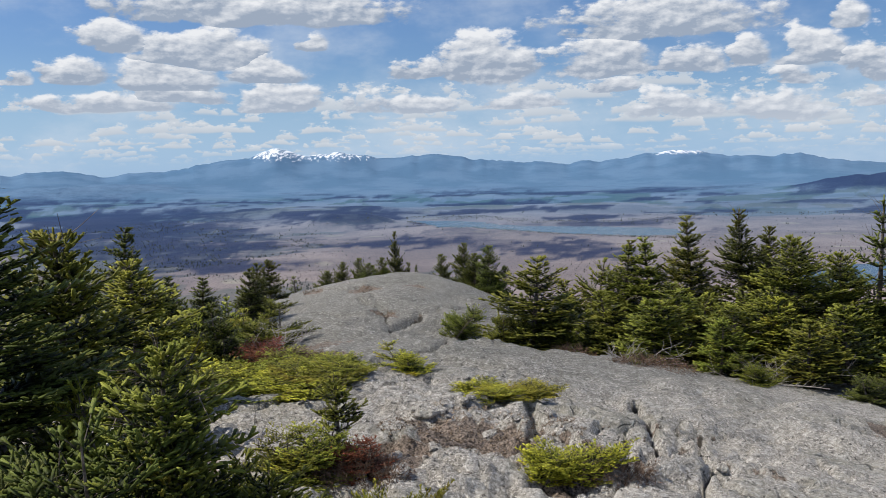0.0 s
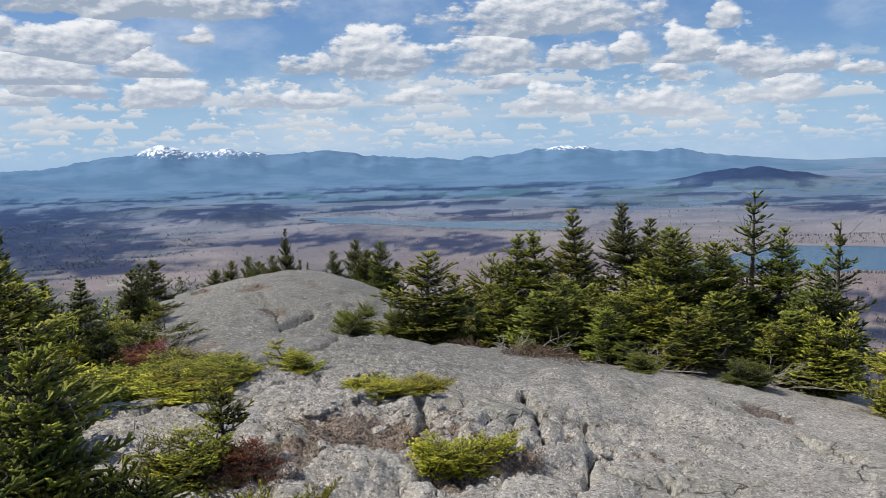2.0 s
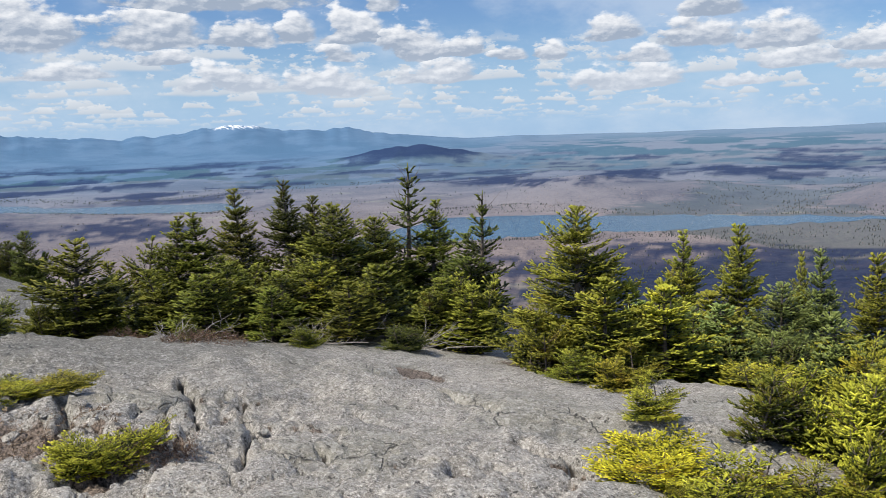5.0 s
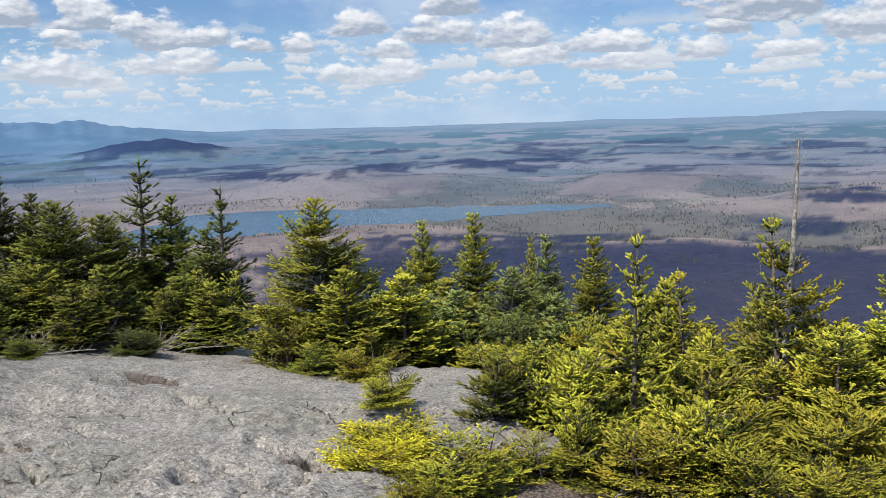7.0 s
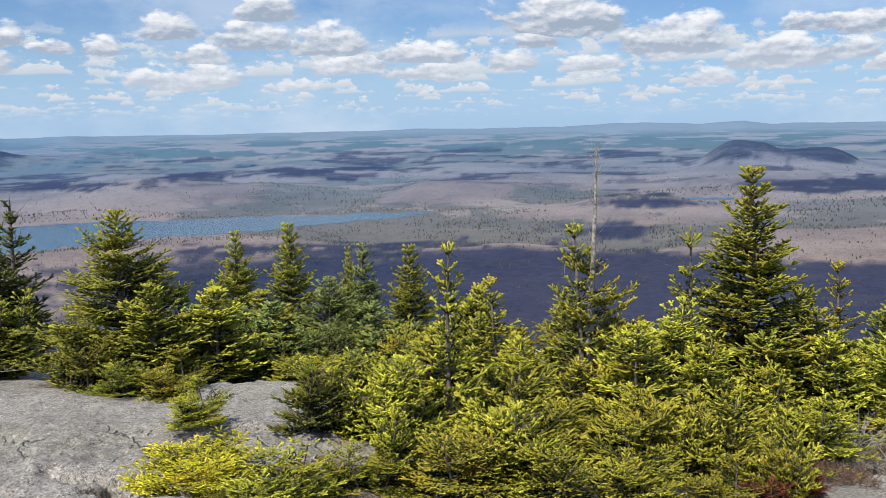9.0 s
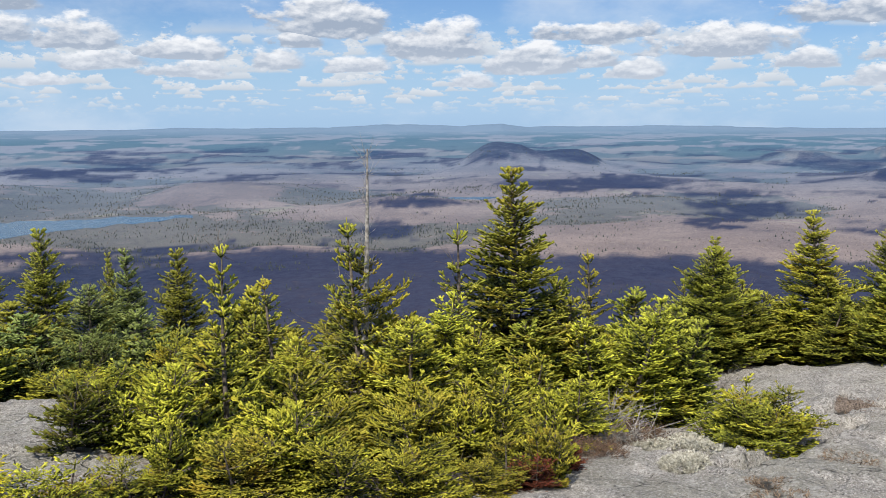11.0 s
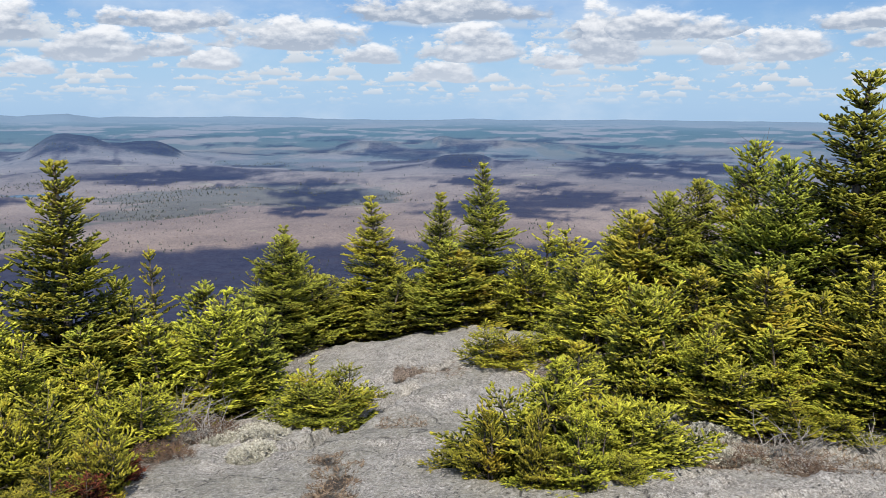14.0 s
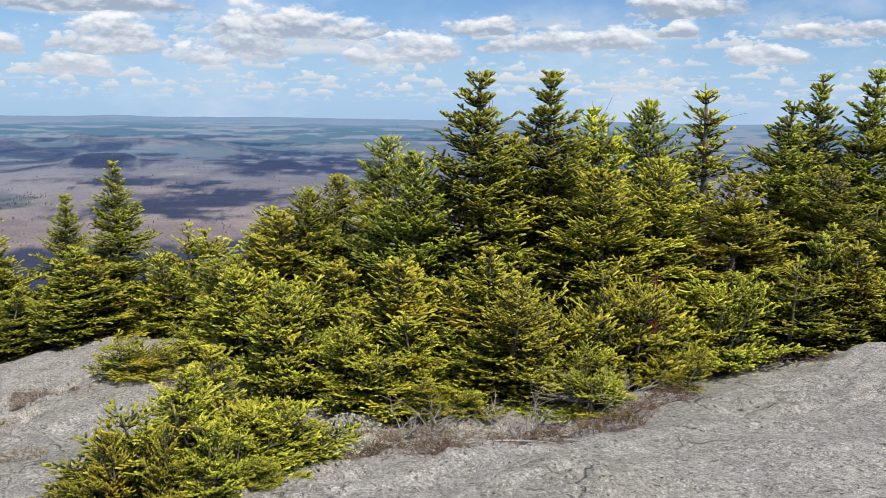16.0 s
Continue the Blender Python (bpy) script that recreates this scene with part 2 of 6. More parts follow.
def rock_material():
    m, t = material("granite")
    at = node(t, "ShaderNodeTexCoord").outputs["Object"]
    fine, mid, wide = noise_tex(t, at, 58, 4, 0.7), noise_tex(t, at, 5.5, 7, 0.68), noise_tex(t, at, 0.9, 5, 0.6)
    warp = node(t, "ShaderNodeMapping", {"Vector": at, "Rotation": (0, 0, radians(24)), "Scale": (0.30, 1.5, 1.0)}).outputs[0]
    grain, band = noise_tex(t, warp, 24, 5, 0.68), noise_tex(t, warp, 4.0, 5, 0.6)
    salt = noise_tex(t, at, 170, 2, 0.6)
    c = blend(t, remap(t, mid, 0.36, 0.64), rgb(0.295, 0.270, 0.238), rgb(0.445, 0.413, 0.368))
    # foliation: dark mineral streaks and pale quartz bands
    c = blend(t, maths(t, "MULTIPLY", remap(t, band, 0.44, 0.34), 0.45), c, rgb(0.22, 0.208, 0.195))
    c = blend(t, maths(t, "MULTIPLY", remap(t, grain, 0.44, 0.35), 0.60), c, rgb(0.11, 0.103, 0.096))
    c = blend(t, maths(t, "MULTIPLY", remap(t, grain, 0.56, 0.66), 0.50), c, rgb(0.68, 0.66, 0.63))
    c = blend(t, maths(t, "MULTIPLY", remap(t, fine, 0.54, 0.62), 0.85), c, rgb(0.84, 0.81, 0.765))
    c = blend(t, maths(t, "MULTIPLY", remap(t, fine, 0.45, 0.36), 0.80), c, rgb(0.07, 0.066, 0.062))
    c = blend(t, maths(t, "MULTIPLY", remap(t, salt, 0.55, 0.64), 0.5), c, rgb(0.82, 0.79, 0.745))
    c = blend(t, maths(t, "MULTIPLY", remap(t, salt, 0.46, 0.36), 0.55), c, rgb(0.10, 0.095, 0.09))
    # lichen bloom and weather stains
    c = blend(t, maths(t, "MULTIPLY", remap(t, wide, 0.46, 0.62), 0.5), c, rgb(0.27, 0.262, 0.21))
    crust = noise_tex(t, at, 3.2, 8, 0.75)
    c = blend(t, maths(t, "MULTIPLY", remap(t, crust, 0.56, 0.64), 0.6), c, rgb(0.19, 0.187, 0.175))
    c = blend(t, maths(t, "MULTIPLY", remap(t, crust, 0.42, 0.36), 0.5), c, rgb(0.50, 0.485, 0.46))
    crusted = maths(t, "MULTIPLY", remap(t, maths(t, "ADD", attr(t, "lichen"), maths(t, "MULTIPLY_ADD", mid, 1.4, -0.7)), 0.10, 0.60), 0.80)
    c = blend(t, crusted, c, blend(t, remap(t, fine, 0.42, 0.6), rgb(0.10, 0.10, 0.088), rgb(0.225, 0.218, 0.195)))
    # chipped, faceted surface
    jig = node(t, "ShaderNodeVectorMath", {0: at, 1: node(t, "ShaderNodeVectorMath", {0: node(t, "ShaderNodeTexNoise", {"Vector": at, "Scale": 9.0, "Detail": 3.0}).outputs[1], 3: 0.12}, operation="SCALE").outputs[0]}, operation="ADD").outputs[0]
    chips = node(t, "ShaderNodeTexVoronoi", {"Vector": jig, "Scale": 11.0})
    small = node(t, "ShaderNodeTexVoronoi", {"Vector": jig, "Scale": 30.0})
    facet = node(t, "ShaderNodeSeparateColor", {0: small.outputs["Color"]}).outputs[0]
    c = blend(t, maths(t, "MULTIPLY", remap(t, facet, 0.8, 0.95), 0.25), c, rgb(0.72, 0.70, 0.67))
    c = blend(t, maths(t, "MULTIPLY", remap(t, facet, 0.2, 0.05), 0.25), c, rgb(0.12, 0.113, 0.106))
    # open pits and bright crystals
    pits = noise_tex(t, node(t, "ShaderNodeVectorMath", {0: at, 1: (31.0, 17.0, 5.0)}, operation="ADD").outputs[0], 33, 4.0, 0.66)
    c = blend(t, maths(t, "MULTIPLY", remap(t, pits, 0.575, 0.65), 0.5), c, rgb(0.78, 0.76, 0.73))
    pit = remap(t, pits, 0.405, 0.345)
    c = blend(t, maths(t, "MULTIPLY", pit, 0.85), c, rgb(0.05, 0.046, 0.044))
    # hairline joints
    cell = node(t, "ShaderNodeTexVoronoi", {"Vector": node(t, "ShaderNodeVectorMath", {0: at, 1: node(t, "ShaderNodeVectorMath", {0: node(t, "ShaderNodeTexNoise", {"Vector": at, "Scale": 2.5, "Detail": 4.0}).outputs[1], 3: 0.35}, operation="SCALE").outputs[0]}, operation="ADD").outputs[0], "Scale": 1.5})
    cell.feature = "DISTANCE_TO_EDGE"
    line = maths(t, "MULTIPLY", remap(t, cell.outputs[0], 0.016, 0.0), remap(t, wide, 0.50, 0.62))
    c = blend(t, maths(t, "MULTIPLY", line, 0.75), c, rgb(0.045, 0.042, 0.04))
    # grit, soil and leaf litter in hollows
    litter = blend(t, remap(t, fine, 0.38, 0.62), rgb(0.06, 0.045, 0.034), rgb(0.34, 0.27, 0.22))
    soil = remap(t, maths(t, "ADD", attr(t, "soil"), maths(t, "MULTIPLY_ADD", mid, 2.4, -1.2)), 0.42, 0.62)
    c = blend(t, soil, c, litter)
    # dirt and painted crack shadow down in the joints
    joint = remap(t, maths(t, "ADD", attr(t, "joint"), maths(t, "MULTIPLY_ADD", fine, 0.8, -0.4)), 0.35, 0.65)
    c = blend(t, maths(t, "MULTIPLY", joint, 0.9), c, rgb(0.04, 0.036, 0.03))
    h = maths(t, "ADD", maths(t, "MULTIPLY", grain, 0.5), maths(t, "ADD", maths(t, "MULTIPLY", fine, 0.6), maths(t, "MULTIPLY_ADD", mid, 0.4, maths(t, "MULTIPLY", band, 1.2))))
    h = maths(t, "ADD", h, maths(t, "MULTIPLY_ADD", chips.outputs["Distance"], 0.15, maths(t, "MULTIPLY", small.outputs["Distance"], 0.12)))
    h = maths(t, "SUBTRACT", h, maths(t, "MULTIPLY_ADD", line, 0.6, maths(t, "MULTIPLY", pit, 0.35)))
    bump = node(t, "ShaderNodeBump", {"Strength": 0.9, "Distance": 0.042, "Height": h}).outputs[0]
    finish(t, node(t, "ShaderNodeBsdfPrincipled", {"Base Color": c, "Roughness": 0.85, "Normal": bump}).outputs[0])
    return m


def land_material():
    m, t = material("valley_forest")
    at = node(t, "ShaderNodeTexCoord").outputs["Object"]
    a, b, w = noise_tex(t, at, 0.11, 5, 0.7), noise_tex(t, at, 0.018, 6, 0.62), noise_tex(t, at, 0.0042, 5, 0.6)
    shade_woods, far, snow = attr(t, "shade_woods"), attr(t, "far"), attr(t, "snow")
    bare = blend(t, remap(t, w, 0.38, 0.62), rgb(0.195, 0.155, 0.150), rgb(0.300, 0.240, 0.215))
    bare = blend(t, maths(t, "MULTIPLY", remap(t, a, 0.42, 0.66), 0.28), bare, rgb(0.12, 0.10, 0.105))
    speck = noise_tex(t, at, 0.42, 5, 0.8)
    bare = blend(t, maths(t, "MULTIPLY", remap(t, speck, 0.53, 0.63), 0.40), bare, rgb(0.38, 0.335, 0.305))
    bare = blend(t, maths(t, "MULTIPLY", remap(t, speck, 0.47, 0.39), 0.50), bare, rgb(0.075, 0.066, 0.072))
    conifer = blend(t, remap(t, a, 0.35, 0.62), rgb(0.030, 0.045, 0.048), rgb(0.090, 0.105, 0.082))
    belt = remap(t, maths(t, "ADD", attr(t, "belt"), maths(t, "ADD", maths(t, "MULTIPLY_ADD", b, 2.4, -1.2), maths(t, "MULTIPLY_ADD", speck, 1.2, -0.6))), 0.42, 0.74)
    c = blend(t, maths(t, "MULTIPLY", belt, 0.62), bare, conifer)
    meadow = remap(t, noise_tex(t, at, 0.009, 4, 0.5), 0.64, 0.68)
    c = blend(t, maths(t, "MULTIPLY", meadow, 0.5), c, rgb(0.38, 0.35, 0.26))
    # navy base colour that paints cloud shadow, and the dark hill woods
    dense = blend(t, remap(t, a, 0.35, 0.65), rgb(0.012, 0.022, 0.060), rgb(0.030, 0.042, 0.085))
    edge = remap(t, maths(t, "ADD", shade_woods, maths(t, "ADD", maths(t, "MULTIPLY_ADD", b, 1.0, -0.5), maths(t, "MULTIPLY_ADD", a, 0.7, -0.35))), 0.0, 1.0)
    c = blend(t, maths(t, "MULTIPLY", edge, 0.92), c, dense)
    lanes = noise_tex(t, at, 0.013, 6, 0.72)
    # aerial haze painted into the base colour, bluer with distance
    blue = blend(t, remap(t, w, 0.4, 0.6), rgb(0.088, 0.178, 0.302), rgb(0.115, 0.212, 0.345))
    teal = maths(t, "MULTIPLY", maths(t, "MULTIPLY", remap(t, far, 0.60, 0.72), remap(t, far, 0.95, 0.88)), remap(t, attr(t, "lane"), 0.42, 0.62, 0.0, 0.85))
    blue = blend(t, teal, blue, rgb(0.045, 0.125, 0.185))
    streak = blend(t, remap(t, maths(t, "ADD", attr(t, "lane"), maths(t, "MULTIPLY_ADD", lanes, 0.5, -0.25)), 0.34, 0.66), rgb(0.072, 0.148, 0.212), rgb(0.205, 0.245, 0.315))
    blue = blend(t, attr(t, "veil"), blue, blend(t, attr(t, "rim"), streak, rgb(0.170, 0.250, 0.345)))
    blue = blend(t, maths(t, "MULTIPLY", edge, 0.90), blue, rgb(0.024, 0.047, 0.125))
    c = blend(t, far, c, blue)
    gully = node(t, "ShaderNodeMapping", {"Vector": at, "Scale": (1.0, 0.12, 0.9)}).outputs[0]
    patch = noise_tex(t, gully, 0.075, 6, 0.75)
    c = blend(t, maths(t, "MULTIPLY", remap(t, snow, 0.02, 0.15), remap(t, maths(t, "ADD", snow, maths(t, "MULTIPLY_ADD", patch, 4.8, -2.4)), 0.58, 0.80)), c, rgb(0.80, 0.84, 0.90))
    bump = node(t, "ShaderNodeBump", {"Strength": 0.5, "Distance": 3.0, "Height": a}).outputs[0]
    finish(t, node(t, "ShaderNodeBsdfPrincipled", {"Base Color": c, "Roughness": 1.0, "Specular IOR Level": 0.05, "Normal": bump}).outputs[0])
    return m


def needle_material(name, deep, fresh, tip):
    """Needles from old and deep to fresh tips, the deep colour also painting inner-crown shade; the tree's own colour
    tints them.
    """
    m, t = material(name)
    info = node(t, "ShaderNodeObjectInfo")
    at = node(t, "ShaderNodeTexCoord").outputs["Object"]
    island = node(t, "ShaderNodeNewGeometry").outputs["Random Per Island"]
    tipness = maths(t, "ADD", attr(t, "tint"), maths(t, "MULTIPLY_ADD", island, 0.44, -0.22))
    c = blend(t, remap(t, tipness, 0.15, 0.80), rgb(*deep), rgb(*fresh))
    c = blend(t, remap(t, maths(t, "ADD", tipness, maths(t, "MULTIPLY_ADD", noise_tex(t, at, 4.0, 3), 1.2, -0.6)), 0.80, 1.15), c, rgb(*tip))
    # patches of yellowed and bronzed needles
    sere = maths(t, "MULTIPLY", remap(t, noise_tex(t, node(t, "ShaderNodeVectorMath", {0: at, 1: info.outputs["Location"]}, operation="ADD").outputs[0], 2.1, 3, 0.6), 0.56, 0.70), 0.38)
    c = blend(t, sere, c, rgb(fresh[0] * 1.55, fresh[1] * 1.05, fresh[2] * 0.9))
    c = node(t, "ShaderNodeMix", {0: 1.0, 6: c, 7: info.outputs["Color"]}, data_type="RGBA")
    c.blend_type = "MULTIPLY"
    c = node(t, "ShaderNodeHueSaturation", {"Hue": remap(t, info.outputs["Random"], 0, 1, 0.488, 0.516, False), "Value": remap(t, info.outputs["Random"], 0, 1, 0.85, 1.2, False), "Color": c.outputs[2]}).outputs[0]
    fine = noise_tex(t, at, 150.0, 2.0, 0.7)
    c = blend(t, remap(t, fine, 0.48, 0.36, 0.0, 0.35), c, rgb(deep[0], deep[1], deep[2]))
    bump = node(t, "ShaderNodeBump", {"Strength": 0.8, "Distance": 0.006, "Height": fine}).outputs[0]
    d = node(t, "ShaderNodeBsdfPrincipled", {"Base Color": c, "Roughness": 0.55, "Specular IOR Level": 0.2, "Normal": bump}).outputs[0]
    tr = node(t, "ShaderNodeBsdfTranslucent", {"Color": c}).outputs[0]
    finish(t, node(t, "ShaderNodeMixShader", {0: 0.10, 1: d, 2: tr}).outputs[0])
    return m


def bark_material(name, dark, pale):
    m, t = material(name)
    at = node(t, "ShaderNodeTexCoord").outputs["Object"]
    n = noise_tex(t, at, 28, 5, 0.7)
    c = blend(t, remap(t, n, 0.35, 0.65), rgb(*dark), rgb(*pale))
    bump = node(t, "ShaderNodeBump", {"Strength": 0.6, "Distance": 0.01, "Height": n}).outputs[0]
    finish(t, node(t, "ShaderNodeBsdfPrincipled", {"Base Color": c, "Roughness": 0.9, "Normal": bump}).outputs[0])
    return m


def water_material():
    m, t = material("lake_water")
    at = node(t, "ShaderNodeTexCoord").outputs["Object"]
    n = noise_tex(t, at, 0.05, 4)
    c = blend(t, n, rgb(0.022, 0.072, 0.125), rgb(0.035, 0.095, 0.155))
    bump = node(t, "ShaderNodeBump", {"Strength": 0.25, "Distance": 1.0, "Height": noise_tex(t, at, 0.5, 3)}).outputs[0]
    finish(t, node(t, "ShaderNodeBsdfPrincipled", {"Base Color": c, "Roughness": 0.2, "Specular IOR Level": 0.25, "Normal": bump}).outputs[0])
    return m


GRANITE, LAND, WATER = rock_material(), land_material(), water_material()
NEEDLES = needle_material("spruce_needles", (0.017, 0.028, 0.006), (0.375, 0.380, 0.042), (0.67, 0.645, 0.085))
BARK = bark_material("bark", (0.06, 0.045, 0.035), (0.20, 0.165, 0.14))
DEAD = bark_material("weathered_wood", (0.17, 0.155, 0.14), (0.45, 0.42, 0.39))


# ---- ground: one sheet from the summit to the horizon ----
DOMES = [(-1.0, 19.0, 3.6, 2.18), (12.0, 4.0, 5.0, -1.53), (-1.0, 8.0, 2.6, 0.44), (14.0, 14.0, 5.0, -1.15), (6.0, -3.0, 1.8, -0.28), (7.0, -12.0, 5.0, 1.9),
         (3.0, 17.0, 1.8, -0.63), (-10.0, 15.0, 3.6, -0.7), (-11.0, -12.0, 5.0, 0.58), (7.0, -7.0, 2.6, -1.15), (2.0, 13.0, 1.8, -0.39), (6.0, 11.0, 2.6, 0.29),
         (14.0, -9.0, 3.6, -0.58), (12.0, -1.0, 1.8, 0.41), (4.0, -12.0, 2.6, -1.1), (11.0, 4.0, 1.8, 0.54), (5.0, 5.0, 1.8, 0.2), (7.0, -12.0, 1.8, -0.64),
         (2.0, -5.0, 1.8, -0.25), (-3.0, 13.0, 1.8, 0.16), (-2.0, 17.0, 1.8, -0.29), (-5.0, 9.0, 1.8, -0.26), (2.0, 6.0, 1.8, -0.12), (3.0, 20.0, 1.8, -0.4), (6.5, 5.3, 0.8, 0.30)]
VALLEY = -120.0


def summit(x, y):
    """Height of the bare summit without its small relief."""
    x, y = np.asarray(x, float), np.asarray(y, float)
    r = np.hypot(x, y)
    z = np.where(r < 20, -3.0 * (r / 20) ** 2, -3.0 - 0.33 * (r - 20))
    for dx, dy, s, h in DOMES:
        z = z + h * np.exp(-((x - dx) ** 2 + (y - dy) ** 2) / (2 * s * s))
    return z


# cracks: start, end (plan), depth, width
JOINTS_A = [(1.78, 6.1, 1.69, 5.72, 0.06, 0.022), (1.69, 5.72, 1.58, 5.21, 0.06, 0.022), (1.58, 5.21, 1.41, 4.69, 0.06, 0.022), (1.41, 4.69, 1.3, 4.39, 0.06, 0.022), (1.4, 5.96, 1.37, 5.69, 0.06, 0.025), (1.37, 5.69, 1.27, 5.13, 0.06, 0.025), (1.19, 5.75, 1.08, 5.09, 0.05, 0.02), (1.08, 5.09, 1.11, 4.96, 0.05, 0.02), (1.5, 6.74, 1.41, 5.96, 0.06, 0.025), (1.49, 6.78, 1.65, 6.35, 0.05, 0.02), (2.0, 6.26, 2.35, 6.32, 0.06, 0.025), (1.86, 5.88, 1.95, 5.67, 0.06, 0.03), (0.59, 6.2, 0.55, 5.64, 0.08, 0.03), (0.55, 5.64, 0.41, 5.1, 0.08, 0.03)]
JOINTS_B = [(0.16, 6.37, 0.57, 6.28, 0.05, 0.02), (-0.83, 12.56, -0.41, 14.05, 0.08, 0.04), (-2.18, 13.27, -1.67, 13.43, 0.06, 0.04), (-1.49, 15.35, -1.12, 14.39, 0.06, 0.04), (-0.46, 7.67, -0.11, 8.35, 0.06, 0.03), (-0.11, 8.35, 0.08, 11.81, 0.06, 0.03), (3.38, 6.07, 3.4, 5.71, 0.09, 0.03), (3.4, 5.71, 3.43, 5.28, 0.09, 0.03), (3.03, 6.67, 3.79, 6.69, 0.07, 0.03), (1.59, 6.05, 2.34, 6.31, 0.04, 0.018), (2.34, 6.31, 2.96, 6.5, 0.04, 0.018), (1.5, 6.84, 1.42, 6.23, 0.07, 0.03), (1.9, 5.8, 1.97, 5.62, 0.06, 0.03), (1.89, 4.71, 1.84, 4.48, 0.05, 0.02)]
JOINTS_C = [(3.16, 4.5, 3.2, 4.27, 0.1, 0.05), (3.2, 4.27, 3.28, 4.03, 0.1, 0.05), (3.28, 4.03, 3.29, 3.73, 0.1, 0.05), (3.29, 3.73, 3.46, 3.52, 0.1, 0.05), (2.21, 4.2, 2.5, 4.16, 0.06, 0.03), (2.71, 4.11, 2.79, 3.88, 0.06, 0.03), (3.46, 4.87, 4.01, 4.77, 0.04, 0.015), (6.59, -0.34, 5.92, -0.46, 0.02, 0.10), (5.92, -0.46, 5.19, -0.38, 0.015, 0.10), (6.85, -0.13, 7.84, -0.76, 0.13, 0.10), (7.84, -0.76, 8.83, -1.22, 0.13, 0.11), (9.13, -1.02, 9.89, -1.91, 0.08, 0.09), (9.74, -0.73, 10.19, -1.37, 0.05, 0.05), (4.73, -5.57, 4.49, -6.01, 0.03, 0.02)]
JOINTS_D = [(4.74, -4.9, 4.31, -4.87, 0.03, 0.03), (-0.89, 5.78, -0.63, 6.29, 0.07, 0.03), (-0.63, 6.29, -0.14, 6.65, 0.07, 0.03), (-1.45, 5.87, -1.06, 6.34, 0.07, 0.03), (-1.24, 7.64, -0.71, 7.22, 0.05, 0.03), (-0.71, 7.22, -0.55, 7.62, 0.05, 0.03)]
JOINTS_DOME = [(-0.78, 12.45, -0.46, 13.8, 0.045, 0.03), (-0.46, 13.8, -0.11, 14.63, 0.05, 0.028), (-2.01, 17.36, -1.33, 15.77, 0.05, 0.028), (-1.33, 15.77, -0.98, 14.35, 0.05, 0.028), (-1.03, 14.35, -0.62, 10.47, 0.05, 0.028), (-2.83, 17.65, -1.92, 16.56, 0.05, 0.028), (-0.32, 16.35, 0.51, 16.07, 0.05, 0.028), (-2.17, 14.05, -1.58, 13.51, 0.05, 0.028), (-1.58, 13.51, -1.1, 14.08, 0.05, 0.028)]
CRACKS = JOINTS_DOME + JOINTS_A + JOINTS_B + JOINTS_C + JOINTS_D

# hollows filled with grit and leaf litter: x, y, radius
GRIT = [(0.17, 5.48, 0.42), (-0.04, 5.3, 0.25), (-0.3, 4.91, 0.3), (0.94, 5.06, 0.22), (0.74, 4.89, 0.3), (0.38, 5.32, 0.3), (2.28, 4.19, 0.16), (2.91, 3.61, 0.14), (2.43, 4.01, 0.14), (7.61, 0.37, 0.5), (9.01, -0.03, 0.5), (9.52, -1.42, 0.35), (6.09, -3.2, 0.4), (5.47, -3.6, 0.35), (5.18, -4.11, 0.35), (5.03, -4.75, 0.3), (5.42, -5.71, 0.3), (9.33, -3.65, 0.4), (3.56, 6.87, 0.3), (-1.21, 7.94, 0.5), (-1.55, 6.67, 0.5), (2.05, 8.83, 0.4)]
THICKET_FLOOR = [(4.38, 12.03, 2.0), (5.58, 10.96, 1.8), (2.79, 13.11, 1.8), (5.78, 7.67, 1.0), (8.13, 8.13, 1.6), (7.62, 5.33, 1.6), (6.06, 3.5, 1.7), (6.12, 2.47, 1.7), (6.95, 1.86, 1.5), (9.51, 1.34, 1.4), (13.2, 0.0, 1.4), (13.39, -2.36, 1.4), (9.02, -3.83, 1.7), (7.89, -4.74, 1.8), (7.35, -6.17, 1.8), (6.81, -8.12, 1.8), (5.8, -10.05, 1.8), (-2.91, 7.99, 2.0), (-2.3, 9.22, 1.6), (-2.19, 4.49, 1.4), (-1.27, 3.69, 0.7), (4.05, 2.94, 1.0), (4.4, 2.15, 1.0), (1.58, 12.9, 1.1)]
WET = [(3.11, 3.98, 0.17), (3.12, 3.92, 0.17), (3.14, 3.78, 0.17)]
DOME_HOLLOWS = [(-1.53, 16.4, 0.35), (-2.67, 17.31, 0.35), (-0.96, 14.01, 0.3), (-0.54, 16.67, 0.3)]
HOLLOWS = WET + DOME_HOLLOWS + GRIT + THICKET_FLOOR

SKYLINE = [(-40, -0.3), (-26.9, -0.16), (-23.5, 0.13), (-20.7, -0.34), (-17.4, 0.07), (-13.9, 0.5), (-12.5, 0.69), (-11.7, 1.14), (-11.1, 1.31), (-9.6, 1.0), (-8.7, 0.84), (-6.7, 1.06),
           (-4.9, 0.77), (-3.1, 0.62), (0.1, 0.71), (1.7, 0.38), (2.8, 0.36), (5.4, 0.16), (8.3, -0.01), (11.2, 0.15), (13.3, 0.46), (15.4, 0.66), (17.1, 0.41), (19.4, 0.25), (20.7, 0.12),
           (22.1, 0.39), (23.9, -0.05), (25.7, -0.33), (28.3, -0.48), (30.2, -0.74), (33.3, -0.53), (35.4, -0.79), (52, -0.55), (63, -0.45), (69, -0.25), (72.5, -0.39), (75.2, -0.21), (76.8, -0.46), (88.7, -0.41), (92, -0.55), (180, -0.55), (220, -0.5)]
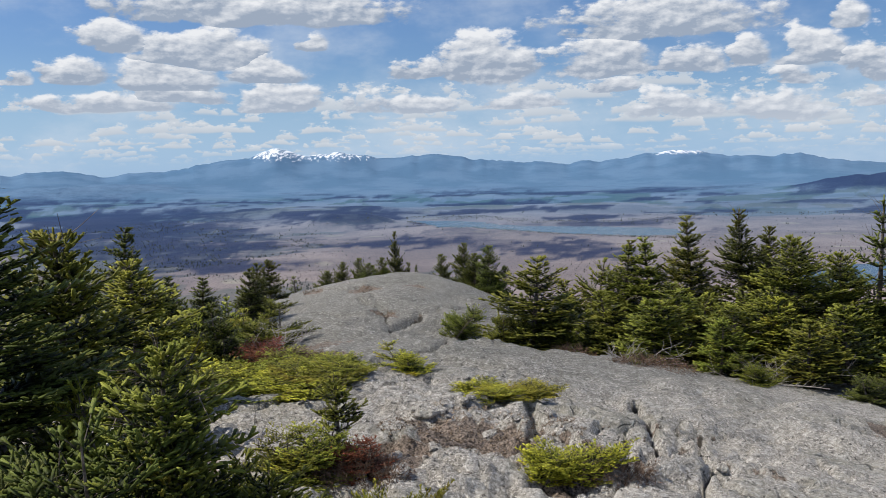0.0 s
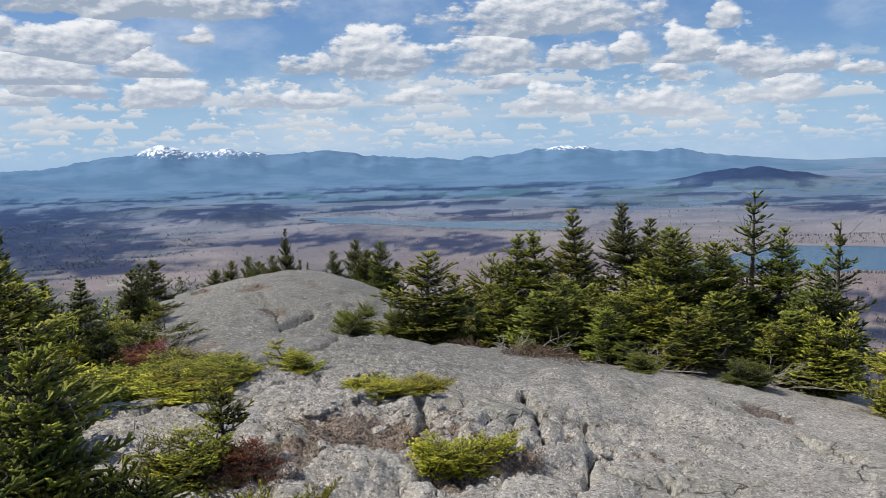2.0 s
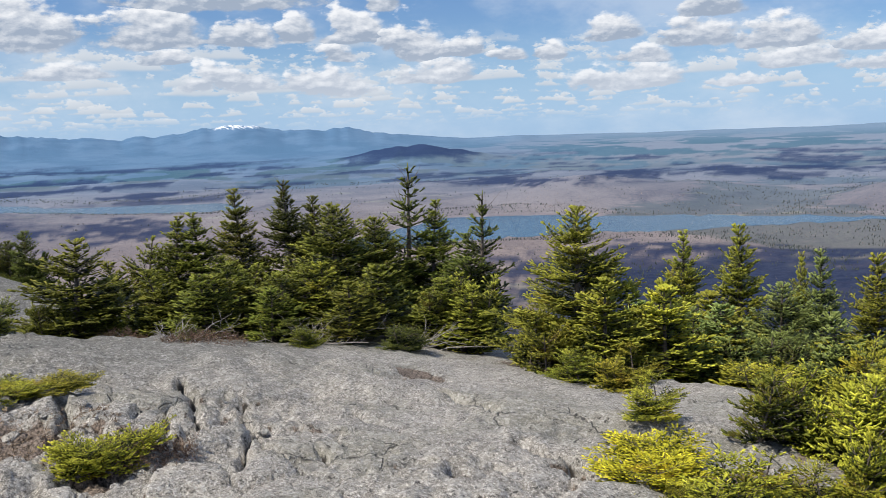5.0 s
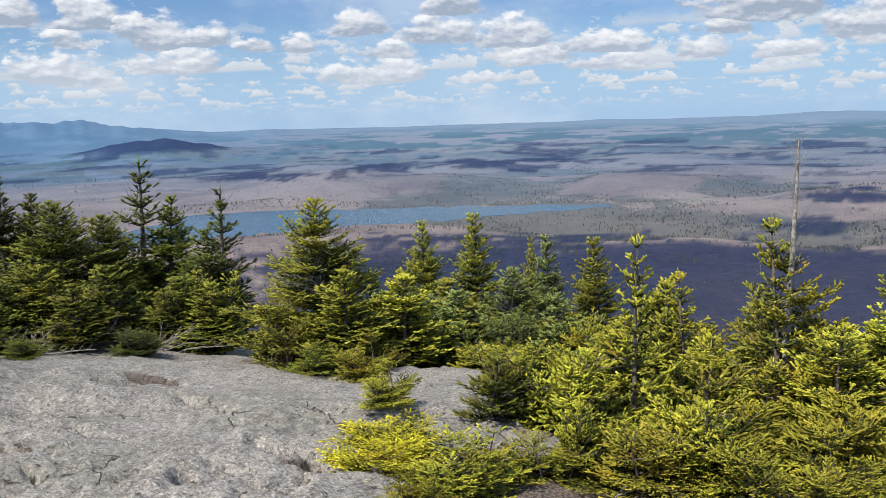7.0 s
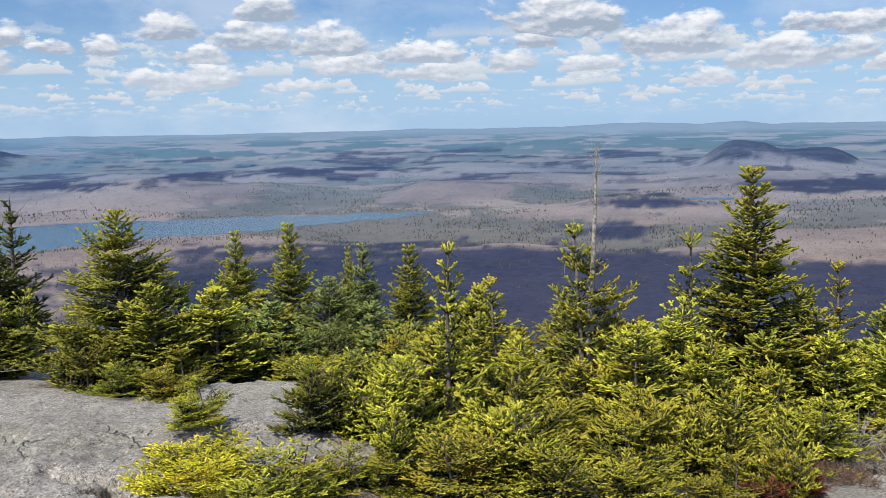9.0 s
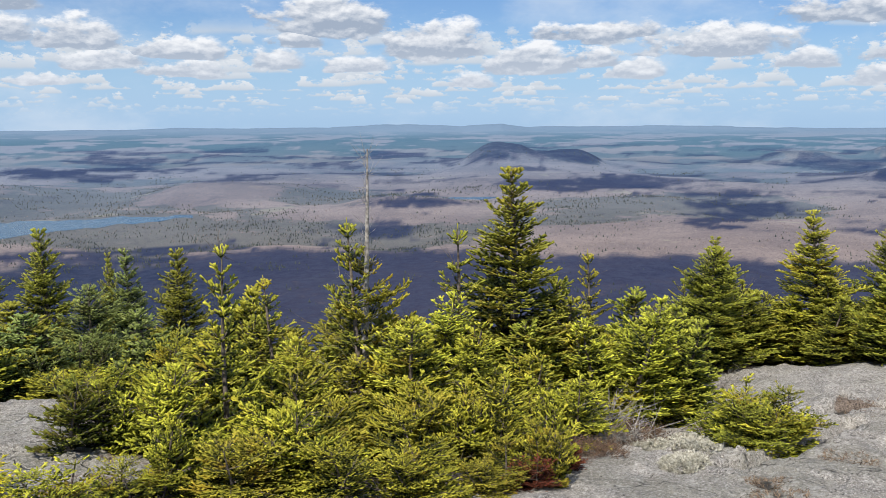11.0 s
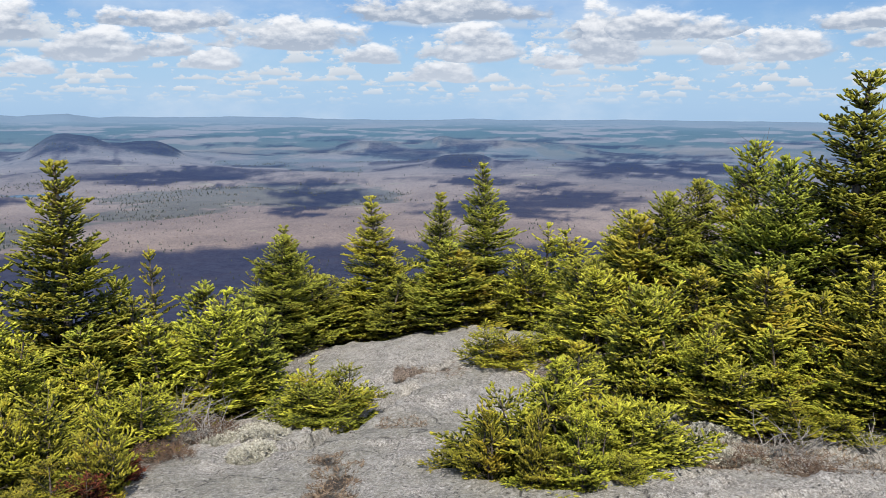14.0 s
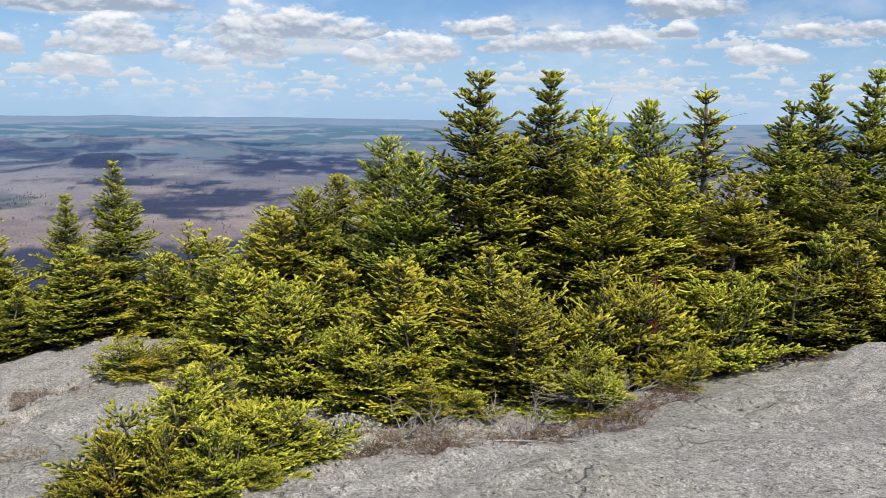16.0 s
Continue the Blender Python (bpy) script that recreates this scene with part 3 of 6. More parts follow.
# lakes: bearing, far shore, near shore
LAKES = [[(-2.2, 2010, 1990), (-0.4, 1950, 1720), (2.0, 1930, 1660), (4.2, 1770, 1620), (7.0, 1740, 1570), (11.5, 1700, 1490), (15.0, 1650, 1500), (15.5, 1560, 1540)],
         [(21.8, 1010, 985), (22.8, 1010, 900), (25.0, 1090, 905), (28.0, 1205, 950), (33.0, 1225, 980), (38.0, 1195, 1010), (44.0, 1190, 1030), (48.7, 1185, 1090), (52.0, 1195, 1110), (55.3, 1190, 1175)],
         [(67.6, 1395, 1385), (69.0, 1405, 1362), (72.0, 1410, 1355), (75.0, 1405, 1380)]]
# hills in the plain: bearing, distance, half width across (degrees), half depth (m), height (m), dark woods on it
HILLS = [(26.2, 3350, 4.5, 150, 48, 1.0), (25.6, 3350, 2.0, 120, 9, 1.0), (75.2, 2350, 2.3, 200, 36, 0.6), (79.6, 2330, 2.0, 170, 26, 0.8), (76.5, 2250, 4.2, 260, 16, 0.0), (93.6, 2900, 2.2, 170, 26, 0.35),
         (99.4, 2950, 2.6, 170, 28, 0.35), (105.0, 2900, 3.2, 170, 24, 0.35), (99.0, 2800, 9.0, 200, 14, 0.0), (99.6, 2000, 1.9, 110, 18, 0.8), (-6.1, 1950, 2.6, 120, 22, 0.7), (69.0, 1350, 3.6, 110, 14, 0.3), (41.0, 1650, 8.0, 160, 20, 0.0),
         (58.0, 1560, 5.0, 130, 18, 0.0), (-22.0, 3900, 5.0, 200, 30, 0.2), (84.0, 1300, 6.0, 160, 10, 0.0)]
# cloud shadows painted into the plain's colour: bearing, angle below eye level, half extents (degrees)
CLOUD_SHADOWS = [(-21.0, -3.5, 6.5, 1.3), (-17.0, -4.9, 6.0, 0.5), (-3.0, -4.9, 4.0, 0.35), (-15.4, -5.9, 4.0, 0.6), (-7.4, -3.05, 3.8, 0.4), (6.8, -5.5, 3.8, 0.6), (40.6, -3.1, 2.4, 0.28), (46.7, -10.6, 5.6, 1.6),
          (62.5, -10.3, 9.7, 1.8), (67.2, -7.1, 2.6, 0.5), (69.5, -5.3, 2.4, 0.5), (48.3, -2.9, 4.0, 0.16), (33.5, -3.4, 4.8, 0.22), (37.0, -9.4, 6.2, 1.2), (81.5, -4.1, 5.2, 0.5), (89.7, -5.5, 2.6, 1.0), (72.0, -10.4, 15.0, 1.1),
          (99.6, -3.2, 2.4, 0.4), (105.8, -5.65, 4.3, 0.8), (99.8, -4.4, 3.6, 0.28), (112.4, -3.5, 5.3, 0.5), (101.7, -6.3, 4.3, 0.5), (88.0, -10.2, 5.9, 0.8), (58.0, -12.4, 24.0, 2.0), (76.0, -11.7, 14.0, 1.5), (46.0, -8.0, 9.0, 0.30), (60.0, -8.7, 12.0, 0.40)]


def cells(x, y, scale, shift):
    """Broken-plate pattern: how far inside a plate, and a value for each plate."""
    px, py = x * scale + shift, y * scale + shift * 1.7
    xi, yi = np.floor(px).astype(int), np.floor(py).astype(int)
    first, second, val = np.full(np.shape(px), 9.0), np.full(np.shape(px), 9.0), np.zeros(np.shape(px))
    for i in (-1, 0, 1):
        for j in (-1, 0, 1):
            cx, cy = xi + i, yi + j
            jx, jy = LATTICE[cx % 64, cy % 64], LATTICE[(cx + 17) % 64, (cy + 29) % 64]
            d = np.hypot(cx + jx - px, cy + jy - py)
            closer = d < first
            second = np.where(closer, first, np.minimum(second, d))
            val = np.where(closer, LATTICE[(cx + 5) % 64, (cy + 41) % 64], val)
            first = np.where(closer, d, first)
    return second - first, val


def segment_gap(x, y, x0, y0, x1, y1):
    dx, dy = x1 - x0, y1 - y0
    t = np.clip(((x - x0) * dx + (y - y0) * dy) / (dx * dx + dy * dy), 0, 1)
    return np.hypot(x - x0 - t * dx, y - y0 - t * dy)


def relief(x, y):
    """Small relief of the granite: swells, foliation steps, joints; and how much soil lies there."""
    z = 0.10 * fbm(x * 0.55, y * 0.55, 3)
    u, v = x * 0.91 + y * 0.41, -x * 0.41 + y * 0.91
    z = z + 0.05 * fbm(u * 1.3, v * 2.2, 5, 0.55)
    # broken ledges: the slab flakes off in low steps
    flake = fbm(x * 0.9 + 4, y * 0.9 + 8, 4, 0.6)
    steps = (flake * 5 - np.floor(flake * 5))
    rough = smooth(fbm(x * 0.45 + 2, y * 0.45 + 5, 2), -0.12, 0.18)
    z = z + 0.05 * rough * (np.floor(flake * 5) + smooth(steps, 0.0, 0.16)) / 2
    z = z + 0.02 * fbm(x * 7, y * 7, 4, 0.6) * (0.25 + rough)
    # low ledges along the foliation
    lay = v * 1.9 + 0.9 * fbm(x * 0.7 + 1, y * 0.7 + 3, 4, 0.55)
    tread = lay - np.floor(lay)
    z = z + 0.030 * (0.35 + 0.65 * smooth(fbm(x * 0.6 + 11, y * 0.6, 3), -0.1, 0.2)) * (tread - smooth(tread, 0.80, 0.98))
    fine_lay = v * 7.0 + 1.6 * fbm(x * 1.1 + 8, y * 1.1 + 2, 4, 0.6)
    crisp = fine_lay - np.floor(fine_lay)
    z = z + 0.009 * (crisp - smooth(crisp, 0.75, 0.98)) * smooth(fbm(x * 0.9 + 3, y * 0.9 + 7, 3), -0.15, 0.15)
    # shattered ground: plates of two sizes with gaps between them
    broken = 0.06 + np.exp(-((x + 0.1) / 1.3) ** 2 - ((y - 5.0) / 1.5) ** 2) + 0.5 * np.exp(-((x - 1.5) / 0.9) ** 2 - ((y - 5.6) / 1.2) ** 2) + 0.25 * smooth(fbm(x * 0.5 + 9, y * 0.5 + 1, 3), 0.05, 0.3)
    wx, wy = x + 0.10 * fbm(x * 3, y * 3, 3), y + 0.10 * fbm(x * 3 + 5, y * 3 + 5, 3)
    edge, val = cells(wx, wy * 1.25, 2.3, 4.0)
    z = z + np.minimum(broken, 1) * (0.075 * (val - 0.5) - 0.05 * (1 - smooth(edge, 0.02, 0.13)))
    edge2, val2 = cells(wx, wy, 6.5, 11.0)
    z = z + np.minimum(broken, 1) * (0.04 * (val2 - 0.5) - 0.022 * (1 - smooth(edge2, 0.03, 0.18)))
    # a raised block with a broken edge
    d = np.hypot((x - 1.05) / 0.62, (y - 5.55) / 0.85) + 0.5 * fbm(x * 2.5, y * 2.5, 3)
    z = z + 0.05 * (1 - smooth(d, 0.85, 1.1))
    soil = 0.55 * np.minimum(broken, 1) * (1 - smooth(edge, 0.01, 0.10))
    wob = 0.07 * fbm(x * 3.1, y * 3.1, 3)
    patchy = 0.25 + 0.75 * smooth(fbm(x * 3.5 + 6, y * 3.5 + 2, 3), -0.05, 0.15)
    joint = np.zeros_like(z)
    for x0, y0, x1, y1, deep, wide in CRACKS:
        gap = np.abs(segment_gap(x + wob, y - wob, x0, y0, x1, y1))
        cut = 1 - smooth(gap, wide * 0.5, wide * 1.5)
        z = z - 1.2 * deep * cut
        joint = np.maximum(joint, (1 - smooth(gap, wide * 0.3, wide * 1.2)) * (0.35 + 0.65 * patchy))
        soil = np.maximum(soil, 0.8 * (1 - smooth(gap, wide * 0.2, wide)) * patchy)
    for hx, hy, rad in HOLLOWS:
        gap = np.hypot(x - hx, y - hy) + 3 * wob
        inside = 1 - smooth(gap, rad * 0.45, rad)
        z = z - (0.10 if rad < 0.18 else 0.04) * inside
        soil = np.maximum(soil, 0.9 * inside)
    return z, soil, joint


def ground_z(x, y):
    return float(summit(x, y) + relief(np.array([x]), np.array([y]))[0][0])


def sheet(name, V, nr, na, mats, zone, attrs):
    """A grid of nr rings by na bearings as one mesh."""
    i, j = np.meshgrid(np.arange(nr - 1), np.arange(na), indexing="ij")
    jn = (j + 1) % na
    F = np.stack([i * na + j, i * na + jn, (i + 1) * na + jn, (i + 1) * na + j], -1).reshape(-1, 4)
    return grid_mesh(name, V, F, mats, zone, attrs)


def grid_mesh(name, V, F, mats, zone=None, attrs=None, flat=False):
    me = bpy.data.meshes.new(name)
    n = F.shape[1]
    me.vertices.add(len(V))
    me.vertices.foreach_set("co", np.ascontiguousarray(V, np.float32).ravel())
    me.loops.add(F.size)
    me.loops.foreach_set("vertex_index", F.ravel().astype(np.int32))
    me.polygons.add(len(F))
    me.polygons.foreach_set("loop_start", (np.arange(len(F)) * n).astype(np.int32))
    if zone is not None:
        me.polygons.foreach_set("material_index", zone.astype(np.int32))
    me.polygons.foreach_set("use_smooth", np.full(len(F), not flat))
    for key, val in (attrs or {}).items():
        me.attributes.new(key, "FLOAT", "POINT").data.foreach_set("value", np.ascontiguousarray(val, np.float32))
    for m in mats:
        me.materials.append(m)
    me.update(calc_edges=True)
    me.validate()
    return me


def plain(b, r):
    """The land beyond the summit: bearing in degrees, distance. Height, painted cloud shadow with dark hill woods,
    painted haze tone and snow.
    """
    x, y = r * np.sin(np.radians(b)), r * np.cos(np.radians(b))
    z = np.maximum(-3.0 - 0.33 * (r - 20), VALLEY)
    out = smooth(r, 420, 900)
    wet = np.zeros_like(z)
    for shore in LAKES:
        fa, ne = np.interp(b, [q[0] for q in shore], [q[1] for q in shore]), np.interp(b, [q[0] for q in shore], [q[2] for q in shore])
        gapb = smooth(b, shore[0][0] - 1.5, shore[0][0]) * (1 - smooth(b, shore[-1][0], shore[-1][0] + 1.5))
        wet = np.maximum(wet, gapb * smooth(r, ne - 90, ne - 10) * (1 - smooth(r, fa + 10, fa + 90)))
    out = out * (1 - wet)
    roll = fbm(x * 0.0024, y * 0.0024, 4)
    z = z + out * (20 * roll + 2.5 * fbm(x * 0.011, y * 0.011, 3)) * (1 - 0.5 * smooth(r, 2600, 3600))
    belt = smooth(-roll, -0.02, 0.30)
    # the plain lifts towards the skyline
    rim = 1.6 + 4700 * np.tan(np.radians(-0.62))
    z = z + smooth(r, 2600, 5200) * 1.15 * (rim - VALLEY) * smooth(r, 2600, 4700) ** 0.2
    woods = np.zeros_like(z)
    for hb, hr, wb, wr, hh, dark in HILLS:
        g = np.exp(-np.abs((b - hb) / wb) ** 3.4 - ((r - hr) / wr) ** 2)
        z = z + (1 - wet) * hh * g * (1 + 0.5 * fbm(x * 0.008, y * 0.008, 3))
        woods = np.maximum(woods, dark * smooth(g, 0.15, 0.5))
        belt = np.maximum(belt, 1.4 * dark * smooth(g, 0.15, 0.5))
    top = 1.6 + 4600 * np.tan(np.radians(np.interp(b, [p[0] for p in SKYLINE], [p[1] for p in SKYLINE]) + 0.13 * fbm(b * 1.6, b * 0, 5, 0.6) * (1 - 0.75 * smooth(b, 21, 30))))
    rise = smooth(r, 3700, 4600) * (1 - 0.3 * smooth(r, 4640, 4900))
    spur = 1 + 0.08 * fbm(x * 0.006, y * 0.006, 4) * (1 - smooth(r, 4350, 4600))
    crag = 1 - 2 * np.abs(fbm(x * 0.0045 + 3, y * 0.0022 + 1, 5, 0.55))
    lift = np.maximum(top - (rim - 4), 0) * rise ** 1.6
    z = z + lift * (spur + 0.06 * (crag - 0.6) * (1 - smooth(r, 4450, 4600)))
    el = np.degrees(np.arctan2(z - 1.6, r))
    shade_woods = woods
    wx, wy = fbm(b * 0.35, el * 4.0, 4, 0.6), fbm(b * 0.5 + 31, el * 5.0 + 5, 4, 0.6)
    for sb_, se, wb, we in CLOUD_SHADOWS:
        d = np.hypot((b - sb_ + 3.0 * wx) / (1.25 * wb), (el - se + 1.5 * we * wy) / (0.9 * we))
        shade_woods = np.maximum(shade_woods, 1 - smooth(d, 0.45, 1.55))
    # near band of cloud shadow, painted too
    shade_woods = np.maximum(shade_woods, smooth(-el + 0.9 * fbm(b * 0.25 + 4, el * 0.6, 4, 0.6), 8.2, 8.9) * smooth(b, 33, 41) * (1 - smooth(b, 108, 116)))
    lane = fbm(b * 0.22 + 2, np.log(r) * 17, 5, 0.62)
    shade_woods = np.maximum(shade_woods, (0.72 + 0.2 * (1 - smooth(b, 5, 25))) * smooth(lane, 0.02 + 0.05 * smooth(b, 15, 35) * (1 - smooth(b, 70, 90)), 0.32) * smooth(r, 1100, 2000) * (1 - smooth(r, 3300, 3900)))
    # amount of painted haze by distance, a little less to the right
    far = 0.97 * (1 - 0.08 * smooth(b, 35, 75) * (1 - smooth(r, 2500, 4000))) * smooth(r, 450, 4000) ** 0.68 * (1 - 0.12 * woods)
    snow = 0.85 * smooth(el, 0.28, 1.1) * smooth(b, -12.8, -11.8) * (1 - smooth(b, -5.2, -3.6)) * smooth(r, 4150, 4300)
    snow = np.maximum(snow, 0.72 * smooth(el, 0.34, 0.66) * smooth(b, 12.8, 14.0) * (1 - smooth(b, 16.3, 17.4)) * smooth(r, 4150, 4300))
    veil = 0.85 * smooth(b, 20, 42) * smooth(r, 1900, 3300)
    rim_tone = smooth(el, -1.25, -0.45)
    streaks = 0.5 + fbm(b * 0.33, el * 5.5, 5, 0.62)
    return x, y, z, shade_woods, far, snow, veil, streaks, rim_tone, belt


def build_ground():
    bearings = np.concatenate([np.arange(-33, 152, 0.25), np.arange(152, 327, 3.5)])
    rings = [0.004, 0.3, 0.6, 1.0, 1.4, 1.8, 2.2]
    while rings[-1] < 26:
        rings.append(rings[-1] * 1.0078)
    near = len(rings)
    while rings[-1] < 3700:
        rings.append(rings[-1] * 1.03)
    while rings[-1] < 4900:
        rings.append(rings[-1] + 22)
    B, R = np.meshgrid(bearings, np.array(rings), indexing="xy")
    b, r = B.ravel(), R.ravel()
    x, y, zf, shade_woods, far, snow, veil, streaks, rim_tone, belt = plain(b, r)
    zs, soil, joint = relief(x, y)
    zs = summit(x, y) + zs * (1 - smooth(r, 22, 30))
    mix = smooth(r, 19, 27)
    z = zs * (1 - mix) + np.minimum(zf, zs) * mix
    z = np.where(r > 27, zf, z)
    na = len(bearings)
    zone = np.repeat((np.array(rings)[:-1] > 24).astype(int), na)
    me = sheet("ground", np.stack([x, y, z], 1), len(rings), na, [GRANITE, LAND], zone, {"soil": soil, "joint": joint, "lichen": np.exp(-((x + 0.5) / 4.5) ** 4 - ((y - 15.5) / 8.3) ** 4), "shade_woods": shade_woods, "far": far, "snow": snow, "veil": veil, "lane": streaks, "rim": rim_tone, "belt": belt})
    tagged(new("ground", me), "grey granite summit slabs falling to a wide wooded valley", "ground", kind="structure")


build_ground()


# ---- lakes ----
def lake(name, label, spots, ring=64):
    """A lake as a flat sheet between a far and a near shore: rows of bearing, far distance, near distance."""
    bs = np.linspace(spots[0][0], spots[-1][0], ring)
    fa = np.interp(bs, [s[0] for s in spots], [s[1] for s in spots])
    ne = np.interp(bs, [s[0] for s in spots], [s[2] for s in spots])
    wob = fbm(bs * 1.1, bs * 0 + fa[0], 4)
    fa, ne = fa * (1 + 0.03 * wob), ne * (1 - 0.03 * wob[::-1])
    ne = np.minimum(ne, fa - 2)
    s, c = np.sin(np.radians(bs)), np.cos(np.radians(bs))
    k = np.linspace(0, 1, 5)
    rr = ne[None, :] * (1 - k[:, None]) + fa[None, :] * k[:, None]
    V = np.stack([rr * s, rr * c, np.full_like(rr, VALLEY + 0.12)], -1).reshape(-1, 3)
    i, j = np.meshgrid(np.arange(4), np.arange(ring - 1), indexing="ij")
    F = np.stack([i * ring + j, i * ring + j + 1, (i + 1) * ring + j + 1, (i + 1) * ring + j], -1).reshape(-1, 4)
    tagged(new(name, grid_mesh(name, V, F, [WATER])), label, "lake", kind="structure")


for words, shore in zip(("long calm blue lake in the wooded valley", "broad deep blue lake below the summit", "narrow pale lake far across the plain"), LAKES):
    lake("water_lake", words, shore)


# ---- trees: needles are small blades on every twig ----
def frames_of(d):
    """Two directions square to each unit direction d."""
    up = np.where(np.abs(d[:, 2:3]) > 0.95, np.array([[1.0, 0, 0]]), np.array([[0, 0, 1.0]]))
    s = np.cross(d, up)
    s /= np.linalg.norm(s, axis=1, keepdims=True) + 1e-9
    return s, np.cross(s, d)


def twig_blades(P, D, L, tint, rng, count=9, reach=0.022, broad=0.008):
    """Needle blades round twigs that start at P, run along D and are L long."""
    n = len(P)
    s, u = frames_of(D)
    k = (np.arange(count) + 0.5) / count
    turn = rng.rand(n, 1) * 6.28 + np.arange(count)[None, :] * 2.4
    side = np.cos(turn)[..., None] * s[:, None] + 0.75 * np.sin(turn)[..., None] * u[:, None]
    base = P[:, None] + D[:, None] * (L[:, None] * k[None, :])[..., None]
    lean = 0.75 + 0.3 * rng.rand(n, count, 1)
    rch = reach * (0.8 + 0.4 * rng.rand(n, count, 1)) * (1.15 - 0.5 * k[None, :, None])
    tip = base + (side + D[:, None] * lean) * rch
    half = D[:, None] * (broad * (0.8 + 0.5 * rng.rand(n, count, 1)))
    V = np.stack([base - half, base + half, tip], 2).reshape(-1, 3)
    return V, np.repeat(tint, count * 3)


def tube(points, radii, sides=5):
    P, Rr = np.asarray(points, float), np.asarray(radii, float)
    d = np.gradient(P, axis=0)
    d /= np.linalg.norm(d, axis=1, keepdims=True) + 1e-9
    s, u = frames_of(d)
    a = np.arange(sides) / sides * 2 * math.pi
    V = (P[:, None] + Rr[:, None, None] * (np.cos(a)[None, :, None] * s[:, None] + np.sin(a)[None, :, None] * u[:, None])).reshape(-1, 3)
    i, j = np.meshgrid(np.arange(len(P) - 1), np.arange(sides), indexing="ij")
    jn = (j + 1) % sides
    F = np.stack([i * sides + j, i * sides + jn, (i + 1) * sides + jn, (i + 1) * sides + j], -1).reshape(-1, 4)
    return V, F


def join(pieces):
    Vs, Fs, n = [], [], 0
    for V, F in pieces:
        Vs.append(V)
        Fs.append(F + n)
        n += len(V)
    return np.concatenate(Vs), np.concatenate(Fs)


def fingers(P, D, L, R, tint, rng, needles=0):
    """Needle-clad twig ends: rounded fingers from P along D, L long and R thick, with a few needles standing out."""
    n = len(P)
    s, u = frames_of(D)
    turn = rng.rand(n, 1) * 6.28 + np.arange(3)[None, :] * 2.0944
    ring = np.cos(turn)[..., None] * s[:, None] + 0.8 * np.sin(turn)[..., None] * u[:, None]
    V = np.empty((n, 6, 3))
    V[:, 0:3] = P[:, None] + ring * (0.8 * R)[:, None, None]
    V[:, 3:6] = (P + D * L[:, None])[:, None] + ring * (0.72 * R)[:, None, None]
    one = np.array([[0, 1, 4], [0, 4, 3], [1, 2, 5], [1, 5, 4], [2, 0, 3], [2, 3, 5], [3, 4, 5]])
    F = (np.arange(n)[:, None, None] * 6 + one[None]).reshape(-1, 3)
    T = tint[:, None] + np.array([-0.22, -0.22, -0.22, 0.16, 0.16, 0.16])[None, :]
    V, T = V.reshape(-1, 3), T.ravel()
    if needles:
        B, bt = twig_blades(P, D, L, tint + 0.1, rng, needles, 0.021, 0.0032)
        F = np.concatenate([F, len(V) + np.arange(len(B)).reshape(-1, 3)])
        V, T = np.concatenate([V, B]), np.concatenate([T, bt])
    return V, F, np.clip(T, 0, 1)


